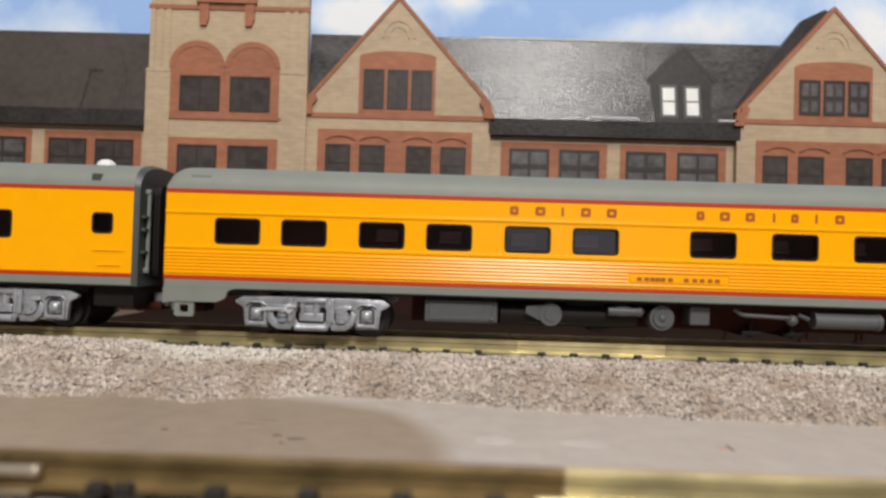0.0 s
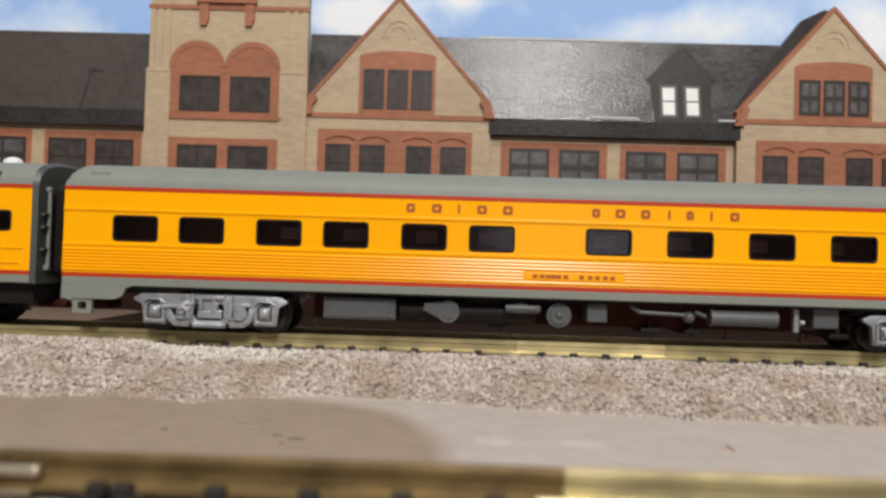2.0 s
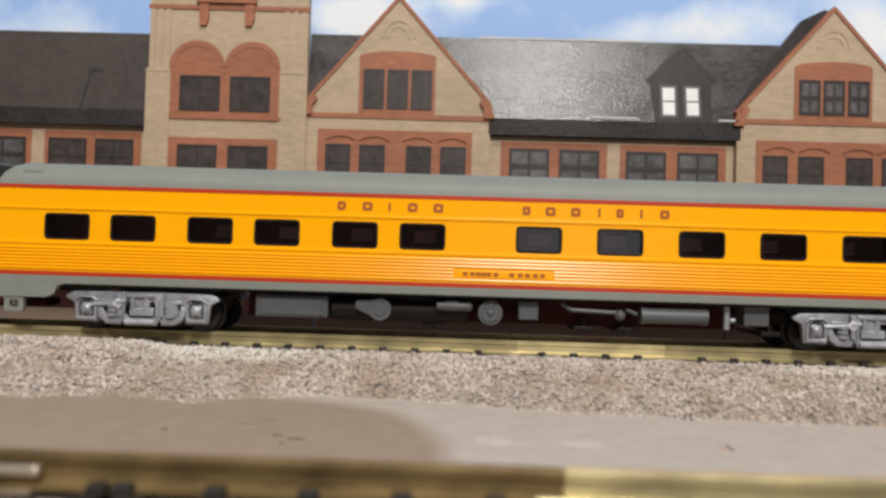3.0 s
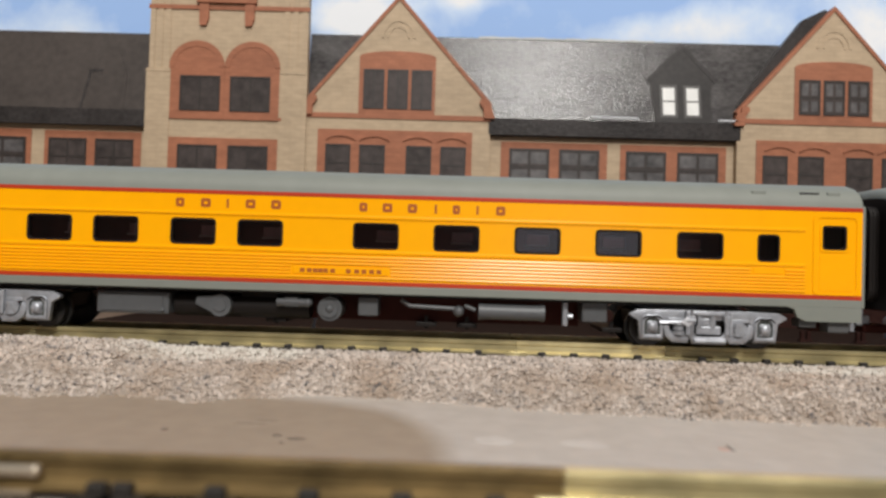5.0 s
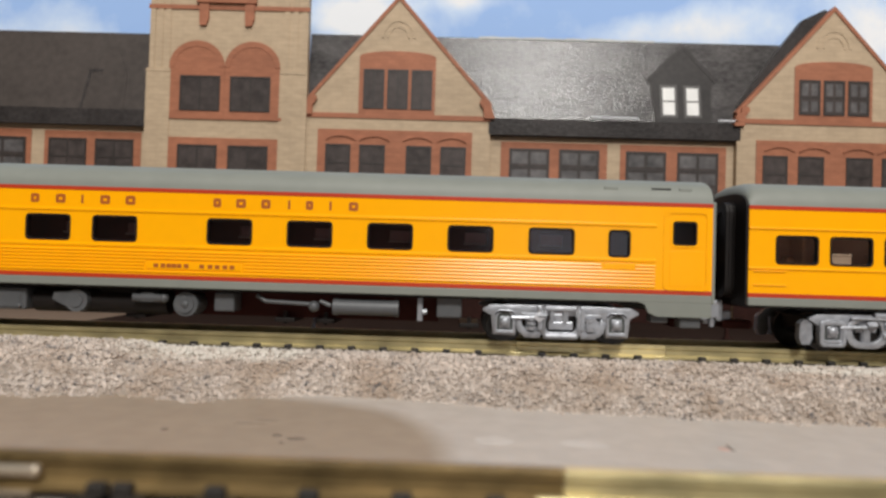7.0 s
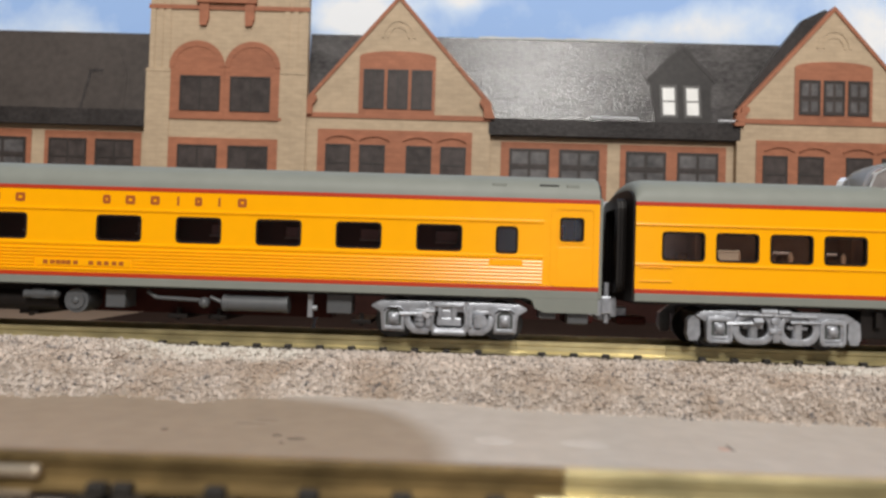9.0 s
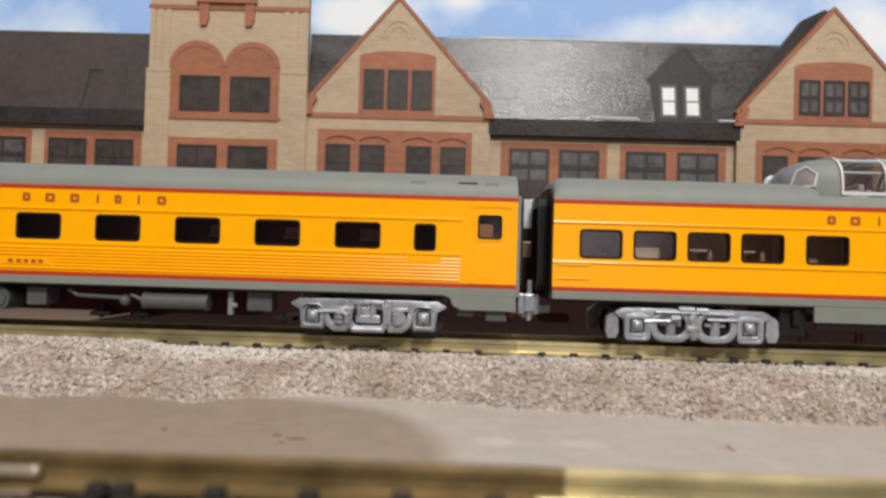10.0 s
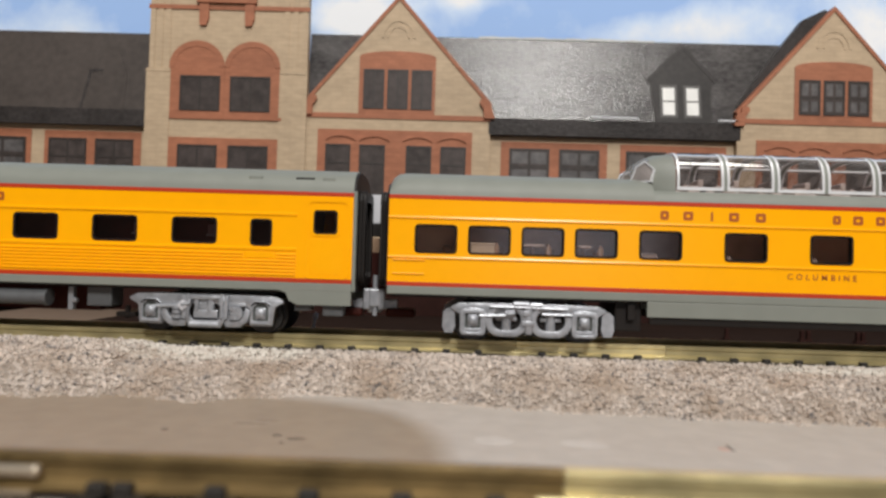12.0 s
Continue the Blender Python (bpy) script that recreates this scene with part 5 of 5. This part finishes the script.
for s in (-1, 1):
    out = [Vector((x - DX, s * y, z)) for x, y, z in ((157.1, 4.6, 25.5), (158.0, 5.0, 28.2), (159.2, 5.9, 29.0), (160.4, 7.2, 27.6), (159.8, 7.6, 25.5))]
    c = sum(out, Vector()) / 5
    push = Vector((-0.45, s * 0.7, 0.1)).normalized() * 0.35
    inn = [c + (p - c) * 0.85 for p in out]
    bm = B()
    v = [[bm.verts.new(p + q) for p in o] for o in (out, inn) for q in (push, -push * 2)]
    for i in range(5):
        k = (i + 1) % 5
        for g, h in ((0, 1), (1, 3), (3, 2), (2, 0)):
            bm.faces.new((v[g][i], v[g][k], v[h][k], v[h][i]))
    fr = part("side_light_frame", bm, TRIM, dome)
    bm = B()
    f, k = [bm.verts.new(p + push * 0.4) for p in inn], [bm.verts.new(p - push) for p in inn]
    bm.faces.new(f)
    bm.faces.new(k[::-1])
    for i in range(5):
        bm.faces.new((f[i], f[(i + 1) % 5], k[(i + 1) % 5], k[i]))
    part("side_light", bm, SIDELIGHT, fr)
PITCH, UT = 7.75, 0.30


def shell(bm, x0, x1, u0, u1, n, grow=0.0, thick=0.0):
    """A strip of the dome's skin between two stations and two heights round the section, with some thickness."""
    rows = []
    for g in ((grow, grow - thick) if thick else (grow,)):
        rows.append([[bm.verts.new(dome_pt(u0 + (u1 - u0) * i / n, x, 7.9 + g, 24.2, 6.6 + g)) for i in range(n + 1)] for x in (x0, x1)])
    for r in rows:
        for i in range(n):
            bm.faces.new((r[0][i], r[0][i + 1], r[1][i + 1], r[1][i]))
    if thick:
        o, n_ = rows
        for k in (0, 1):
            for i in range(n):
                bm.faces.new((o[k][i], o[k][i + 1], n_[k][i + 1], n_[k][i]))
        for i in (0, n):
            bm.faces.new((o[0][i], o[1][i], n_[1][i], n_[0][i]))


for k in range(9):
    x0 = 163.6 + k * PITCH - DX
    x1 = x0 + 7.2
    for u0, u1 in ((0.001, UT), (1 - UT, 0.999)):
        bm = B()
        shell(bm, x0 + 0.2, x1 - 0.2, u0, u1, 12)
        pane = part("dome_pane", bm, CLEAR, dome, smooth=True)
        pane.visible_shadow = False
        bm = B()
        for xa_, xb_ in ((x0, x0 + 0.36), (x1 - 0.36, x1)):
            shell(bm, xa_, xb_, min(u0, 0.5), max(u1, 0.5), 16, 0.16, 0.3)
        e = 0.018
        lo, hi = (u0, u1) if u0 < 0.5 else (1 - u1, 1 - u0)
        for va, vb in ((lo, lo + 0.007), (hi - e, hi)):
            p, q = (va, vb) if u0 < 0.5 else (1 - vb, 1 - va)
            shell(bm, x0 + 0.3, x1 - 0.3, p, q, 3, 0.15, 0.3)
        part("pane_trim", bm, TRIM, pane, "bright metal pane surround", smooth=True)
        bm = B()
        shell(bm, x1 - 0.02, x1 + 0.57, min(u0, 0.5), max(u1, 0.5), 16, 0.08, 0.25)
        part("dome_rib", bm, GREY, dome, smooth=True)
bm = B()
shell(bm, 163.3 - DX, 233.6 - DX, UT - 0.01, 1 - UT + 0.01, 16, 0.03)
crown = part("dome_roof", bm, HAZY, dome, "hazy clear dome roof between the side panes", smooth=True)
crown.visible_shadow = False
bm = B()
box(bm, 162 - DX, 236 - DX, -6.8, 6.8, 23.6, 24.2)
part("dome_floor", bm, SEAT, dome)
for k in range(12):
    bm = B()
    x = 166 + k * 5.6 - DX
    for s in (-1, 1):
        box(bm, x, x + 2.0, s * 3.6 - 2.2, s * 3.6 + 2.2, 24.2, 25.4, 0.3)
        box(bm, x + 1.6, x + 2.5, s * 3.6 - 2.2, s * 3.6 + 2.2, 25.0, 26.4, 0.3)
    part("dome_seat", bm, SEAT, dome)
diaphragm(dome, a, -1)
for z0, z1, mt, nm in ((18.5, 23.6, PALE, "gangway_shade"), (16.2, 18.5, BLACK, "gangway_bar"), (13.4, 16.0, TAN, "gangway_box"), (6.6, 13.4, MAROON, "gangway_panel")):
    bm = B()
    box(bm, a - 5.0, a - 0.4, 5.7, 6.4, z0, z1, 0.1)
    part(nm, bm, mt, dome)


# ---- motions ----
def where(t):
    """The train's shift along the track in millimetres, and its lift, at t seconds: a smooth curve through the stations."""
    ts = S_TIMES
    i = max(0, min(len(ts) - 2, sum(1 for s in ts if s <= t) - 1))
    out = []
    for vals in (S_MM, DZ_MM):
        def slope(k):
            if k == 0:
                return (vals[1] - vals[0]) / (ts[1] - ts[0])
            if k == len(ts) - 1:
                return (vals[-1] - vals[-2]) / (ts[-1] - ts[-2])
            return (vals[k + 1] - vals[k - 1]) / (ts[k + 1] - ts[k - 1])
        h = ts[i + 1] - ts[i]
        u = (t - ts[i]) / h
        p0, p1, m0, m1 = vals[i], vals[i + 1], slope(i) * h, slope(i + 1) * h
        out.append((2 * u ** 3 - 3 * u ** 2 + 1) * p0 + (u ** 3 - 2 * u ** 2 + u) * m0 + (3 * u ** 2 - 2 * u ** 3) * p1 + (u ** 3 - u ** 2) * m1)
    return out


def motions():
    steps = [k / 10 for k in range(121)]
    path = [(t, *where(t)) for t in steps]
    for car in (lead, coach, dome):
        base = car.location.copy()
        walk(car, [(t, Matrix.Translation(base + Vector((s * MM, 0, dz * MM)))) for t, s, dz in path])
    for w in WHEELS:
        base = w.location.copy()
        walk(w, [(t, Matrix.Translation(base) @ Matrix.Rotation(s / 2.75, 4, "Y")) for t, s, dz in path])


motions()
